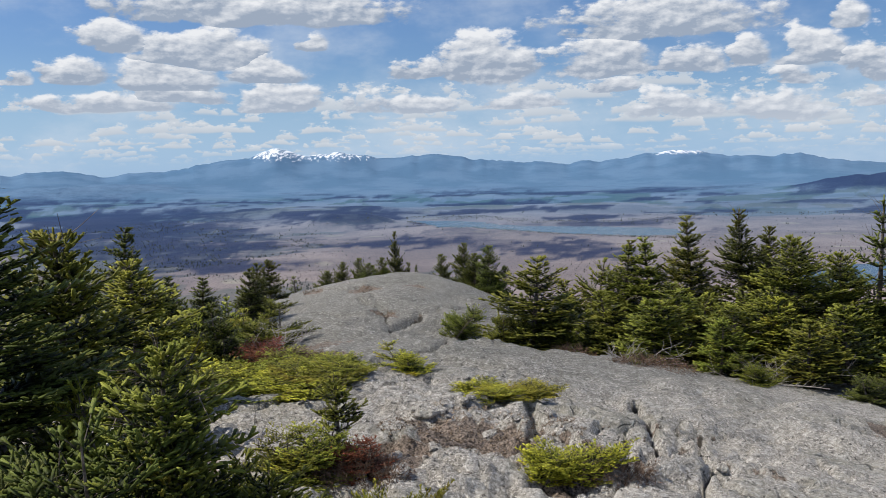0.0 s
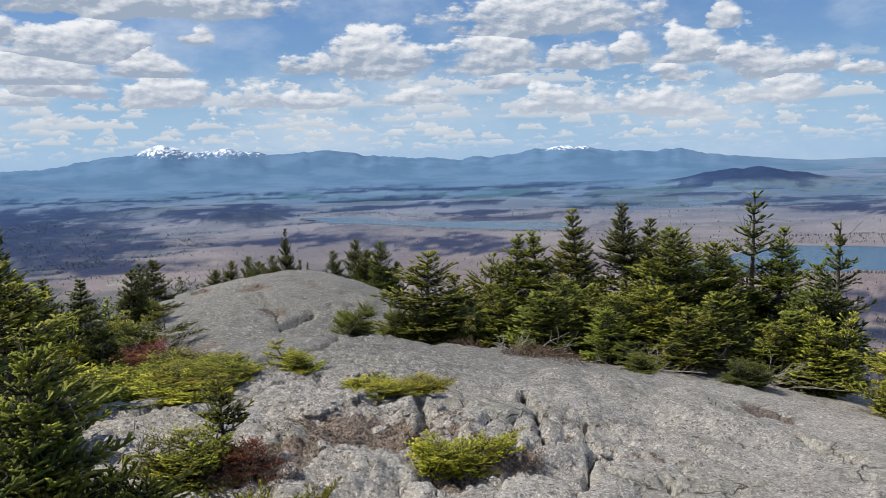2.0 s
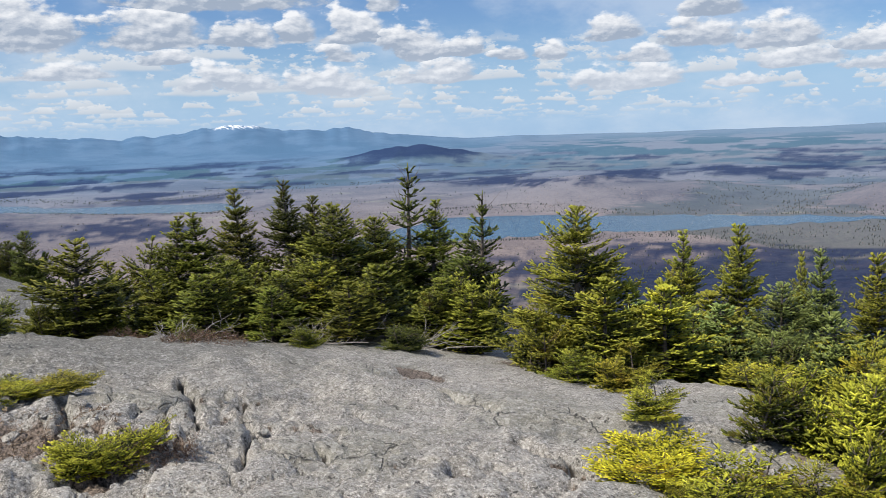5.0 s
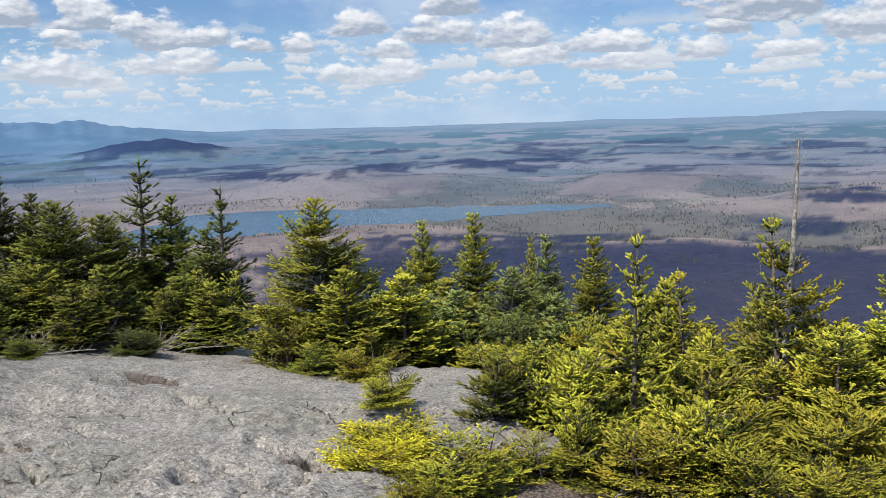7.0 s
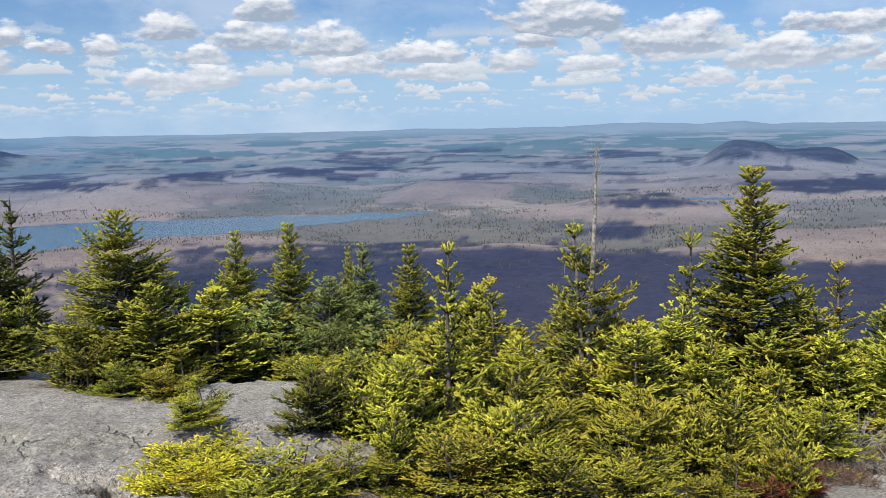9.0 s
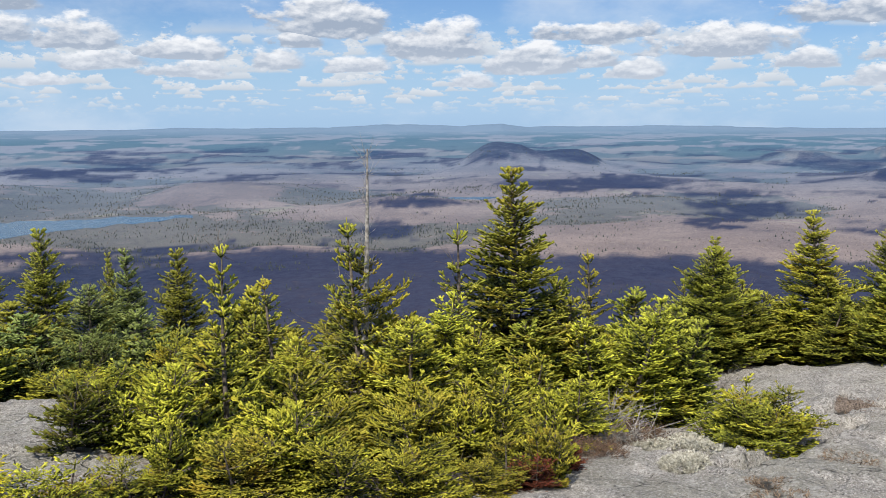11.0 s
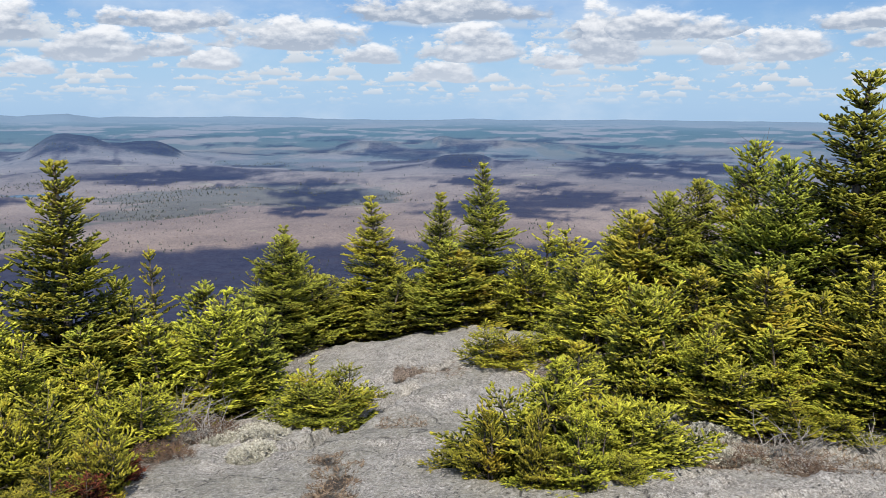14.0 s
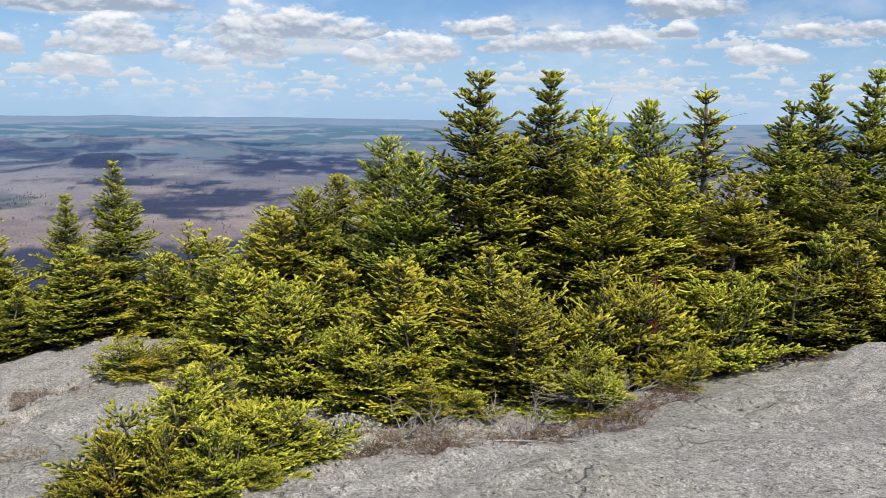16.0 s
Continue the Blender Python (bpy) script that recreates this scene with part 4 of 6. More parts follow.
def conifer_meshes(name, seed, height, width, whorls, per, mats, shape=0.9, bare=0.06, lift=(10, 50), step=0.047, size=1.0, needles=0, bend=0.03, dead=0.12, thin=0.0, snag=0.0, stems=1, girth=1.0):
    """Trunk, limbs and crown meshes of one conifer. shape: below 1 a full crown, above 1 a slim one; bare: foot without boughs; snag: dead top; size: of the twig ends."""
    rng = np.random.RandomState(seed)
    tufts, limbs, trunks = [], [], []
    for stem in range(stems):
        lean = np.array([rng.uniform(-1, 1), rng.uniform(-1, 1)]) * (bend if stems == 1 else 0.28 * width / height)
        foot = np.array([rng.uniform(-1, 1), rng.uniform(-1, 1), 0]) * (0 if stems == 1 else width * 0.16)
        tall = height * (1 if stem == 0 else rng.uniform(0.55, 0.95))

        def axis(k):
            return foot + np.array([lean[0] * k * tall + 0.03 * math.sin(5 * k + seed) * height * 0.2, lean[1] * k * tall + 0.02 * math.cos(4 * k + seed) * height * 0.2, k * tall])

        ks = np.linspace(0, 1, 9)
        thick = (0.006 + 0.014 * tall) * girth
        trunks.append(tube([axis(k) for k in ks], [thick * (1 - 0.9 * k) + 0.002 for k in ks], 6))
        for w in range(whorls):
            k = bare + (1 - bare) * (w + rng.uniform(0, 0.9)) / whorls
            dry = snag and k > 1 - snag
            if dry and rng.rand() < 0.12:
                continue
            k = min(k, 0.985)
            span = (1 - k) ** shape * (0.84 + 0.16 * math.sin(w * 1.7 + seed)) * width / 2
            if k < 0.18:
                span *= 0.65 + 2 * k
            for q in range(2 if dry else per + (3 if k > 0.6 else 0) if stems == 1 else max(4, per - 1)):
                if rng.rand() < thin:
                    continue
                a = rng.rand() * 6.283
                ln = max(span * rng.uniform(0.55, 1.3) * ((0.55 - 0.4 * k) if dry else 1), 0.05 * height ** 0.5)
                up = radians(lift[0] + (lift[1] - lift[0]) * k ** 1.5 + rng.uniform(-10, 10))
                d0 = np.array([math.cos(a) * math.cos(up), math.sin(a) * math.cos(up), math.sin(up)])
                m = 4
                s = np.linspace(0, 1, m)
                droop = rng.uniform(-0.16, 0.06)
                curve = axis(k) + ln * (s[:, None] * d0) + np.outer(ln * (droop * s + (0.14 - droop * 0.6) * s * s), [0, 0, 1.0])
                wood = dry or rng.rand() < dead * (1.6 if k < 0.3 else 0.5)
                pick = [0, 1, 3] if ln > 0.25 else [0, 3]
                limbs.append(tube(curve[pick], (0.0022 + 0.006 * ln) * (1 - 0.8 * s[pick]), 3))
                if wood:
                    for e in range(4):
                        f = rng.uniform(0.3, 0.95)
                        p = curve[0] + (curve[-1] - curve[0]) * f
                        dd = rng.normal(size=3) * 0.5 + d0 * 0.5
                        limbs.append(tube([p, p + dd * 0.06, p + dd * 0.13 + [0, 0, 0.01]], [0.0022, 0.0016, 0.0008], 3))
                    continue
                # flat spray: side shoots in the bough's plane, each with its own twig ends
                n = max(2, int(ln / (step * size)))
                f = np.linspace(0.16, 0.96, n)
                idx = f * (m - 1)
                i0 = np.minimum(idx.astype(int), m - 2)
                p = curve[i0] + (curve[i0 + 1] - curve[i0]) * (idx - i0)[:, None]
                t = curve[i0 + 1] - curve[i0]
                t /= np.linalg.norm(t, axis=1, keepdims=True)
                side = np.cross(t, [0, 0, 1.0])
                side /= np.linalg.norm(side, axis=1, keepdims=True) + 1e-6
                mood = rng.uniform(-0.22, 0.2)
                for sg in (-1, 1):
                    D = t * rng.uniform(0.6, 1.0, (n, 1)) + sg * side * rng.uniform(0.6, 1.0, (n, 1)) + rng.normal(size=(n, 3)) * 0.14 + np.array([0, 0, 0.10])
                    D /= np.linalg.norm(D, axis=1, keepdims=True)
                    shoot = np.clip(0.75 * ln * (1.05 - f) * rng.uniform(0.7, 1.2, n), 0.012, 0.28)
                    for g in range(6):
                        on = shoot > 0.046 * size * (g + 0.4) if g else np.ones(n, bool)
                        c = int(on.sum())
                        if not c:
                            break
                        near = np.minimum(0.046 * size * g, shoot)[on]
                        turn = (1 if g % 2 else -1) * np.cross(D[on], [0, 0, 1.0]) * rng.uniform(0.3, 0.9, (c, 1))
                        E = D[on] + turn * (shoot[on] - near > 0.03 * size)[:, None] + rng.normal(size=(c, 3)) * 0.16 + np.array([0, 0, 0.16])
                        E /= np.linalg.norm(E, axis=1, keepdims=True)
                        L = size * rng.uniform(0.034, 0.062, c) * (1.1 - 0.4 * k ** 3)
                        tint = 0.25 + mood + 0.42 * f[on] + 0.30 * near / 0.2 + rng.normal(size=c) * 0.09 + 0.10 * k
                        tufts.append((p[on] + D[on] * near[:, None], E, L, size * rng.uniform(0.0095, 0.0140, c) * (1.05 - 0.4 * k ** 3), tint))
                tufts.append((curve[-1:] - t[-1:] * 0.03, t[-1:], np.array([0.06 * size]), np.array([0.013 * size]), np.array([0.9])))
        if not snag:
            for q in range(3):
                tufts.append((np.array([axis(0.90 + 0.03 * q)]), np.array([[0.05 * math.sin(q * 2.1), 0.05 * math.cos(q * 2.1), 1.0]]), np.array([0.05 * tall + 0.03]), np.array([0.007]), np.array([0.6])))
    P, D, L, R, T = [np.concatenate([q[i] for q in tufts]) for i in range(5)]
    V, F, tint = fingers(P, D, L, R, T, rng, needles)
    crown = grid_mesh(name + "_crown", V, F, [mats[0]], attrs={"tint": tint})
    tv, tf = join(trunks)
    trunk = grid_mesh(name + "_trunk", tv, tf, [mats[1]])
    lv, lf = join(limbs)
    boughs = grid_mesh(name + "_limbs", lv, lf, [mats[2]])
    tall, broad_ = np.percentile(V[:, 2], 99.7), 2 * np.percentile(np.hypot(V[:, 0], V[:, 1]), 97.5)
    return dict(trunk=trunk, limbs=boughs, crown=crown, height=max(tall, height if snag else 0), width=broad_)


KINDS = {}


def grow(key, *variants):
    KINDS[key] = list(variants)


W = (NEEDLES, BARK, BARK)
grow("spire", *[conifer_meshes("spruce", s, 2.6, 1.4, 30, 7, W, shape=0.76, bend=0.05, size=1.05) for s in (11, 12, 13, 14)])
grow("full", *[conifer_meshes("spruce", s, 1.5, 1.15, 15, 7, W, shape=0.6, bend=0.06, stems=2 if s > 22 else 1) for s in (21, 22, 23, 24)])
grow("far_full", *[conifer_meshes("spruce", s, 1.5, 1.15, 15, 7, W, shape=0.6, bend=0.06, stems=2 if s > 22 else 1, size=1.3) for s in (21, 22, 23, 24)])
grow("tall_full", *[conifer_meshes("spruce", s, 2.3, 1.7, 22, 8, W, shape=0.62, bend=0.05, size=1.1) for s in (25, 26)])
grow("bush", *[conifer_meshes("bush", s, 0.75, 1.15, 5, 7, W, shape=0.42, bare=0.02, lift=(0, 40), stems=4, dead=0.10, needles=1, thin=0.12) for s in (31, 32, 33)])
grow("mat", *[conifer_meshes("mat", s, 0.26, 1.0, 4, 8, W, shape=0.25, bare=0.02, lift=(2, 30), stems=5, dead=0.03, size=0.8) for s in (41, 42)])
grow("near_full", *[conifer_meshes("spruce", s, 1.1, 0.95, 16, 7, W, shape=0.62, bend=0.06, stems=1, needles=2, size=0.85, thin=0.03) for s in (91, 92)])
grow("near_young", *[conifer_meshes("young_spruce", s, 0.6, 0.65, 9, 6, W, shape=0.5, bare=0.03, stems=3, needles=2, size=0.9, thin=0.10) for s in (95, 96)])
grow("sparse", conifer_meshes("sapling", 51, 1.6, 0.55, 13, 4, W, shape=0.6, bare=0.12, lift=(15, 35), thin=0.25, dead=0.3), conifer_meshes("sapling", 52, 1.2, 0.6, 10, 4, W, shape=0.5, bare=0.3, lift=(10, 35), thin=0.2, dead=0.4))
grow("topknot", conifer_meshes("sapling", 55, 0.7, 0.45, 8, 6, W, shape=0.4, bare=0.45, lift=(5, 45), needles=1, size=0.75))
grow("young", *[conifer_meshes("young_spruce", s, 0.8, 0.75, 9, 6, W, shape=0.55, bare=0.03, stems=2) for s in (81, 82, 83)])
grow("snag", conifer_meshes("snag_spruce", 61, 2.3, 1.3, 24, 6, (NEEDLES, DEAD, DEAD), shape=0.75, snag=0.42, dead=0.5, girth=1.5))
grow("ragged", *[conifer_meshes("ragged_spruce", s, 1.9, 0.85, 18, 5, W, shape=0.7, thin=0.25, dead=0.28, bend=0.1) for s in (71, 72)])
# tint of each kind of foliage over the common needles; dark and deep include painted shade
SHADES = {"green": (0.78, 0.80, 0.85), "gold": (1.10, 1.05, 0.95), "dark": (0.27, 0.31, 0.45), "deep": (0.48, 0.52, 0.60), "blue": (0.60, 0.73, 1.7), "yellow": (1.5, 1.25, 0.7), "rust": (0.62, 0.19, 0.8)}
WORDS = {"near_full": "full-crowned {} spruce", "near_young": "young bushy {} spruce", "young": "young bushy {} spruce", "spire": "slim {} spruce", "full": "full-crowned {} spruce", "bush": "wind-stunted {} spruce bush", "mat": "low creeping {} conifer mat", "sparse": "thin open {} spruce sapling", "topknot": "{} spruce sapling with a bare stem", "snag": "{} spruce with a bare dead top", "ragged": "ragged {} spruce with dead twigs"}
HUES = {"green": "mid-green", "gold": "yellow-green", "dark": "dark green", "deep": "deep green", "blue": "blue-green", "yellow": "bright yellow", "rust": "rust-red"}
SPOTS = random.Random(5)


def conifer(kind, shade, x, y, height, width, place="on the granite summit", lean=0.0, toward=0.0):
    far = kind == "full" and math.hypot(x, y) > 8.5 and width < 1.3
    g = SPOTS.choice(KINDS["tall_full" if kind == "full" and height > 1.7 else "far_full" if far else kind])
    low = kind in ("bush", "mat")
    name = "spruce_bush" if low else "spruce_tree"
    ob = new(name)
    ob.empty_display_size = 0.2
    ob.matrix_world = pose(x, y, ground_z(x, y) - 0.03, 0, 0, 0) @ Matrix.Rotation(radians(lean), 4, Vector((math.cos(radians(toward)), -math.sin(radians(toward)), 0))) @ pose(0, 0, 0, 0, 0, SPOTS.uniform(0, 360)) @ Matrix.Diagonal((width / g["width"], width / g["width"], height / g["height"], 1))
    tagged(ob, WORDS[kind].format(HUES[shade]) + " " + place, "bush" if low else "tree", "spruces on the summit")
    for part_name, key in (("stem" if low else "trunk", "trunk"), ("branchwork", "limbs"), ("crown", "crown")):
        o = new(part_name, g[key])
        o.parent = ob
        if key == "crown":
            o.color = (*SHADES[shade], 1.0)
        if key != "trunk" or low:
            o["kind"] = "stuff"
    return ob


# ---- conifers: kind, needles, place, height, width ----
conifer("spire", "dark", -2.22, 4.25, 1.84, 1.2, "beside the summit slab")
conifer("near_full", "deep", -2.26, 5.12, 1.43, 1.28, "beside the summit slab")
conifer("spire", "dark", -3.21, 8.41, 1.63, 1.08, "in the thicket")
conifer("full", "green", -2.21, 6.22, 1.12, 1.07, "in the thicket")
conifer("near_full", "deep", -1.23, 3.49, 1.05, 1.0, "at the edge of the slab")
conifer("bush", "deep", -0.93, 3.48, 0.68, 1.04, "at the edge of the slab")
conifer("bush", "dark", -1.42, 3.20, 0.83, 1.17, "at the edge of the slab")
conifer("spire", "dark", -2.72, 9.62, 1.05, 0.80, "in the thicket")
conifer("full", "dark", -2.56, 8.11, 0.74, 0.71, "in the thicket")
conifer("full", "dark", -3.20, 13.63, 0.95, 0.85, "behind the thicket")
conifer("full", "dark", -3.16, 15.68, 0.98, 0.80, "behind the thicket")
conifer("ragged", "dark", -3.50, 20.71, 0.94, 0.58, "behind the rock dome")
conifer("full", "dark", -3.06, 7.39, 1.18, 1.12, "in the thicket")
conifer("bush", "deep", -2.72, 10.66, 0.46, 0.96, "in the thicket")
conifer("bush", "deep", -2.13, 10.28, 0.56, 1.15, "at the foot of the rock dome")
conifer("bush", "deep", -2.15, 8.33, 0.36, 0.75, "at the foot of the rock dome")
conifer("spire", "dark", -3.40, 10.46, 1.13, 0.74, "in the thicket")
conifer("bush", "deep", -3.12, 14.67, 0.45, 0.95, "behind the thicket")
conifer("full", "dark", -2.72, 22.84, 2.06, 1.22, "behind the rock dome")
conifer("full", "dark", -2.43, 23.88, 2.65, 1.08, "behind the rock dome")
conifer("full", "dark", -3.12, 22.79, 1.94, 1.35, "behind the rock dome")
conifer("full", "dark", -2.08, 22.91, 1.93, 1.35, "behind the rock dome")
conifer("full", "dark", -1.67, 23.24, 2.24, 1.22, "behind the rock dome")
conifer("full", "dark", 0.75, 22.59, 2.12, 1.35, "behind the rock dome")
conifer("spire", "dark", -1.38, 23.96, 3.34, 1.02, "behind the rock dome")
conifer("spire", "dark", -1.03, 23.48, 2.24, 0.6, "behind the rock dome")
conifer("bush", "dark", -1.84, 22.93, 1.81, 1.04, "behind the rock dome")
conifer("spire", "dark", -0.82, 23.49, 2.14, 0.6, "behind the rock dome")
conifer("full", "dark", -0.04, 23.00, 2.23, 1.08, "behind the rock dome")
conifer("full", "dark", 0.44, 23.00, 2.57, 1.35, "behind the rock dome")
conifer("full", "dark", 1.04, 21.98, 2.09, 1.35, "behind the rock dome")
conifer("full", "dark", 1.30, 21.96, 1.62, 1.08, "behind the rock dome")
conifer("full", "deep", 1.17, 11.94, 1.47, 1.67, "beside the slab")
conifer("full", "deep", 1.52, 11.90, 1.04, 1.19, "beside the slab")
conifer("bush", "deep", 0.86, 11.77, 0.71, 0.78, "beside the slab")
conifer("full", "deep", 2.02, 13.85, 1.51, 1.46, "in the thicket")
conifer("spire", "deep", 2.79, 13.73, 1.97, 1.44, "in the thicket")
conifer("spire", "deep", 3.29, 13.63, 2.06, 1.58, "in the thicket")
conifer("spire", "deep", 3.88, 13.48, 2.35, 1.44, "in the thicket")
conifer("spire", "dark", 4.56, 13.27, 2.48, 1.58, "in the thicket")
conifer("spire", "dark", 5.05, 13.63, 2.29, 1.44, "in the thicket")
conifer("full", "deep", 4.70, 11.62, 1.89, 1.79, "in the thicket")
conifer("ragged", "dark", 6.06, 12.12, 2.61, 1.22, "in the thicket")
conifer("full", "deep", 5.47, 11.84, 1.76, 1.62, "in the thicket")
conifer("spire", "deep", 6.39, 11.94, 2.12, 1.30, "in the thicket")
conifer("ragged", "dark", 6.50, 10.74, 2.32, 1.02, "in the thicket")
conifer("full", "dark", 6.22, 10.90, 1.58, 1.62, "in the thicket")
conifer("full", "deep", 2.37, 11.78, 1.07, 1.21, "at the edge of the slab")
conifer("full", "deep", 2.70, 10.99, 0.93, 1.07, "at the edge of the slab")
conifer("full", "deep", 3.33, 11.35, 1.20, 1.37, "at the edge of the slab")
conifer("full", "deep", 3.25, 10.12, 0.73, 0.83, "at the edge of the slab")
conifer("full", "green", 3.92, 10.32, 1.03, 1.18, "at the edge of the slab")
conifer("full", "deep", 3.99, 9.43, 0.80, 0.91, "at the edge of the slab")
conifer("full", "deep", 4.61, 9.81, 0.96, 1.10, "at the edge of the slab")
conifer("full", "deep", 4.89, 9.35, 0.80, 0.91, "at the edge of the slab")
conifer("full", "green", 5.24, 9.04, 0.84, 0.96, "at the edge of the slab")
conifer("bush", "deep", 2.24, 9.97, 0.23, 0.49, "at the edge of the slab")
conifer("bush", "deep", 3.31, 9.26, 0.32, 0.67, "at the edge of the slab")
conifer("bush", "dark", 4.17, 8.48, 0.33, 0.69, "at the edge of the slab")
conifer("full", "green", 5.60, 8.94, 1.03, 0.98, "in the thicket")
conifer("full", "green", 5.77, 7.37, 1.78, 1.50, "at the edge of the slab")
conifer("full", "green", 5.56, 6.66, 1.11, 1.05, "at the edge of the slab")
conifer("bush", "green", 5.11, 7.10, 0.70, 1.17, "at the edge of the slab")
conifer("bush", "green", 5.10, 6.38, 0.34, 0.71, "at the edge of the slab")
conifer("bush", "gold", 5.32, 6.08, 0.41, 0.86, "at the edge of the slab")
conifer("full", "green", 6.33, 6.93, 1.16, 1.1, "at the edge of the slab")
conifer("ragged", "dark", 8.34, 10.19, 1.98, 0.96, "in the thicket")
conifer("spire", "green", 8.57, 8.68, 2.20, 1.14, "in the thicket")
conifer("spire", "green", 9.12, 8.14, 2.51, 1.2, "in the thicket")
conifer("full", "green", 7.66, 8.16, 1.45, 1.22, "in the thicket")
conifer("full", "green", 7.74, 7.40, 1.32, 1.25, "in the thicket")
conifer("full", "blue", 8.65, 7.17, 1.75, 1.49, "in the thicket")
conifer("spire", "green", 10.73, 8.58, 2.43, 0.72, "in the thicket")
conifer("spire", "blue", 9.75, 7.41, 2.35, 1.08, "in the thicket")
conifer("spire", "green", 9.35, 6.28, 2.18, 1.14, "in the thicket")
conifer("full", "blue", 7.94, 5.67, 1.31, 1.25, "in the thicket")
conifer("bush", "blue", 7.17, 6.26, 0.87, 1.3, "in the thicket")
conifer("full", "green", 6.98, 6.89, 0.77, 0.73, "in the thicket")
conifer("full", "gold", 8.40, 5.00, 1.58, 1.22, "in the thicket")
conifer("ragged", "gold", 7.52, 3.95, 1.46, 0.72, "in the thicket")
conifer("sparse", "gold", 5.65, 3.36, 1.65, 0.55, "above the krummholz")
conifer("snag", "gold", 7.73, 3.18, 2.75, 0.94, "above the krummholz")
conifer("full", "gold", 7.93, 2.69, 1.38, 1.31, "in the thicket")
conifer("sparse", "green", 9.02, 2.59, 2.08, 0.55, "in the thicket")
conifer("spire", "green", 9.18, 2.00, 2.73, 1.62, "above the krummholz")
conifer("ragged", "green", 9.44, 2.58, 1.78, 1.08, "in the thicket")
conifer("full", "green", 9.76, 1.71, 1.59, 1.22, "in the thicket")
conifer("ragged", "gold", 9.83, 1.30, 1.81, 0.66, "in the thicket")
conifer("near_young", "deep", 4.92, 4.05, 0.58, 0.66, "over the granite")
conifer("bush", "gold", 4.35, 4.62, 0.28, 0.62, "over the granite")
conifer("mat", "yellow", 3.61, 3.73, 0.16, 0.88, "on bare granite")
conifer("bush", "gold", 4.89, 2.15, 0.45, 0.94, "over the granite")
conifer("bush", "gold", 4.57, 2.65, 0.43, 0.91, "over the granite")
conifer("bush", "gold", 5.10, 1.69, 0.43, 0.9, "over the granite")
conifer("bush", "gold", 4.28, 3.03, 0.31, 0.64, "over the granite")
conifer("bush", "gold", 5.35, 1.26, 0.31, 0.66, "over the granite")
conifer("bush", "gold", 3.69, 3.11, 0.39, 0.82, "over the granite")
conifer("full", "gold", 6.92, 3.02, 1.08, 1.02, "over the granite")
conifer("full", "gold", 6.43, 3.42, 0.98, 0.93, "over the granite")
conifer("full", "gold", 7.12, 2.57, 1.26, 1.2, "over the granite")
conifer("full", "gold", 7.85, 2.31, 1.23, 1.17, "over the granite")
conifer("full", "gold", 6.64, 4.23, 0.91, 0.87, "over the granite")
conifer("bush", "gold", 7.81, 1.74, 0.85, 1.3, "over the granite")
conifer("bush", "gold", 7.61, 1.23, 0.67, 1.04, "over the granite")
conifer("bush", "gold", 7.00, 4.85, 0.78, 1.1, "over the granite")
conifer("bush", "gold", 5.46, 3.10, 0.72, 1.52, "over the granite")
conifer("bush", "gold", 5.91, 2.34, 0.85, 1.69, "over the granite")
conifer("bush", "gold", 6.29, 1.92, 0.73, 1.52, "over the granite")
conifer("full", "green", 10.34, 0.96, 1.36, 1.22, "in the thicket")
conifer("full", "green", 12.40, 0.18, 1.78, 1.49, "beyond the slab")
conifer("spire", "green", 13.40, -0.01, 2.01, 1.08, "beyond the slab")
conifer("spire", "gold", 13.36, -1.26, 2.20, 1.44, "beyond the slab")
conifer("spire", "green", 13.76, -2.17, 2.28, 1.2, "beyond the slab")
conifer("spire", "green", 13.12, -2.88, 2.53, 1.56, "beyond the slab")
conifer("full", "gold", 12.26, -3.25, 1.51, 1.44, "beyond the slab")
conifer("full", "gold", 11.16, -3.80, 1.44, 1.37, "beyond the slab")
conifer("full", "gold", 10.82, -4.16, 1.71, 1.49, "in the thicket")
conifer("bush", "gold", 8.10, -0.39, 0.57, 1.1, "on a ledge of the slab")
conifer("bush", "green", 10.88, 0.51, 0.91, 1.3, "beyond the slab")
conifer("bush", "gold", 9.16, 0.75, 0.93, 1.17, "beside the slab")
conifer("full", "green", 13.20, -0.51, 1.38, 1.31, "beyond the slab")
conifer("full", "green", 12.65, -1.35, 0.99, 0.94, "beyond the slab")
conifer("full", "green", 12.86, -2.10, 0.99, 0.94, "beyond the slab")
conifer("full", "green", 12.87, 0.70, 1.43, 1.35, "beyond the slab")
conifer("full", "green", 12.97, -2.61, 1.24, 1.18, "beyond the slab")
conifer("near_full", "gold", 5.94, -2.05, 0.84, 0.75, "on bare granite")
conifer("bush", "gold", 5.39, -2.13, 0.35, 0.73, "on bare granite")
conifer("bush", "gold", 5.57, -1.54, 0.35, 0.74, "on bare granite")
conifer("bush", "gold", 9.56, -2.29, 0.47, 0.99, "on a ledge of the slab")
conifer("bush", "gold", 9.72, -3.04, 0.52, 1.1, "beside the slab")
conifer("full", "gold", 9.74, -3.62, 1.11, 1.05, "in the thicket")
conifer("full", "gold", 10.02, -4.04, 1.66, 1.22, "in the thicket")
conifer("full", "green", 10.18, -4.43, 1.91, 1.49, "in the thicket")
conifer("full", "green", 10.50, -4.94, 1.96, 1.49, "in the thicket")
conifer("full", "green", 9.55, -5.08, 2.44, 1.76, "in the thicket")
conifer("spire", "green", 8.48, -5.53, 3.18, 2.02, "in the thicket")
conifer("spire", "green", 8.32, -6.61, 3.04, 1.88, "in the thicket")
conifer("full", "gold", 8.46, -6.10, 2.45, 1.62, "in the thicket")
conifer("full", "green", 8.47, -4.97, 2.34, 1.62, "in the thicket")
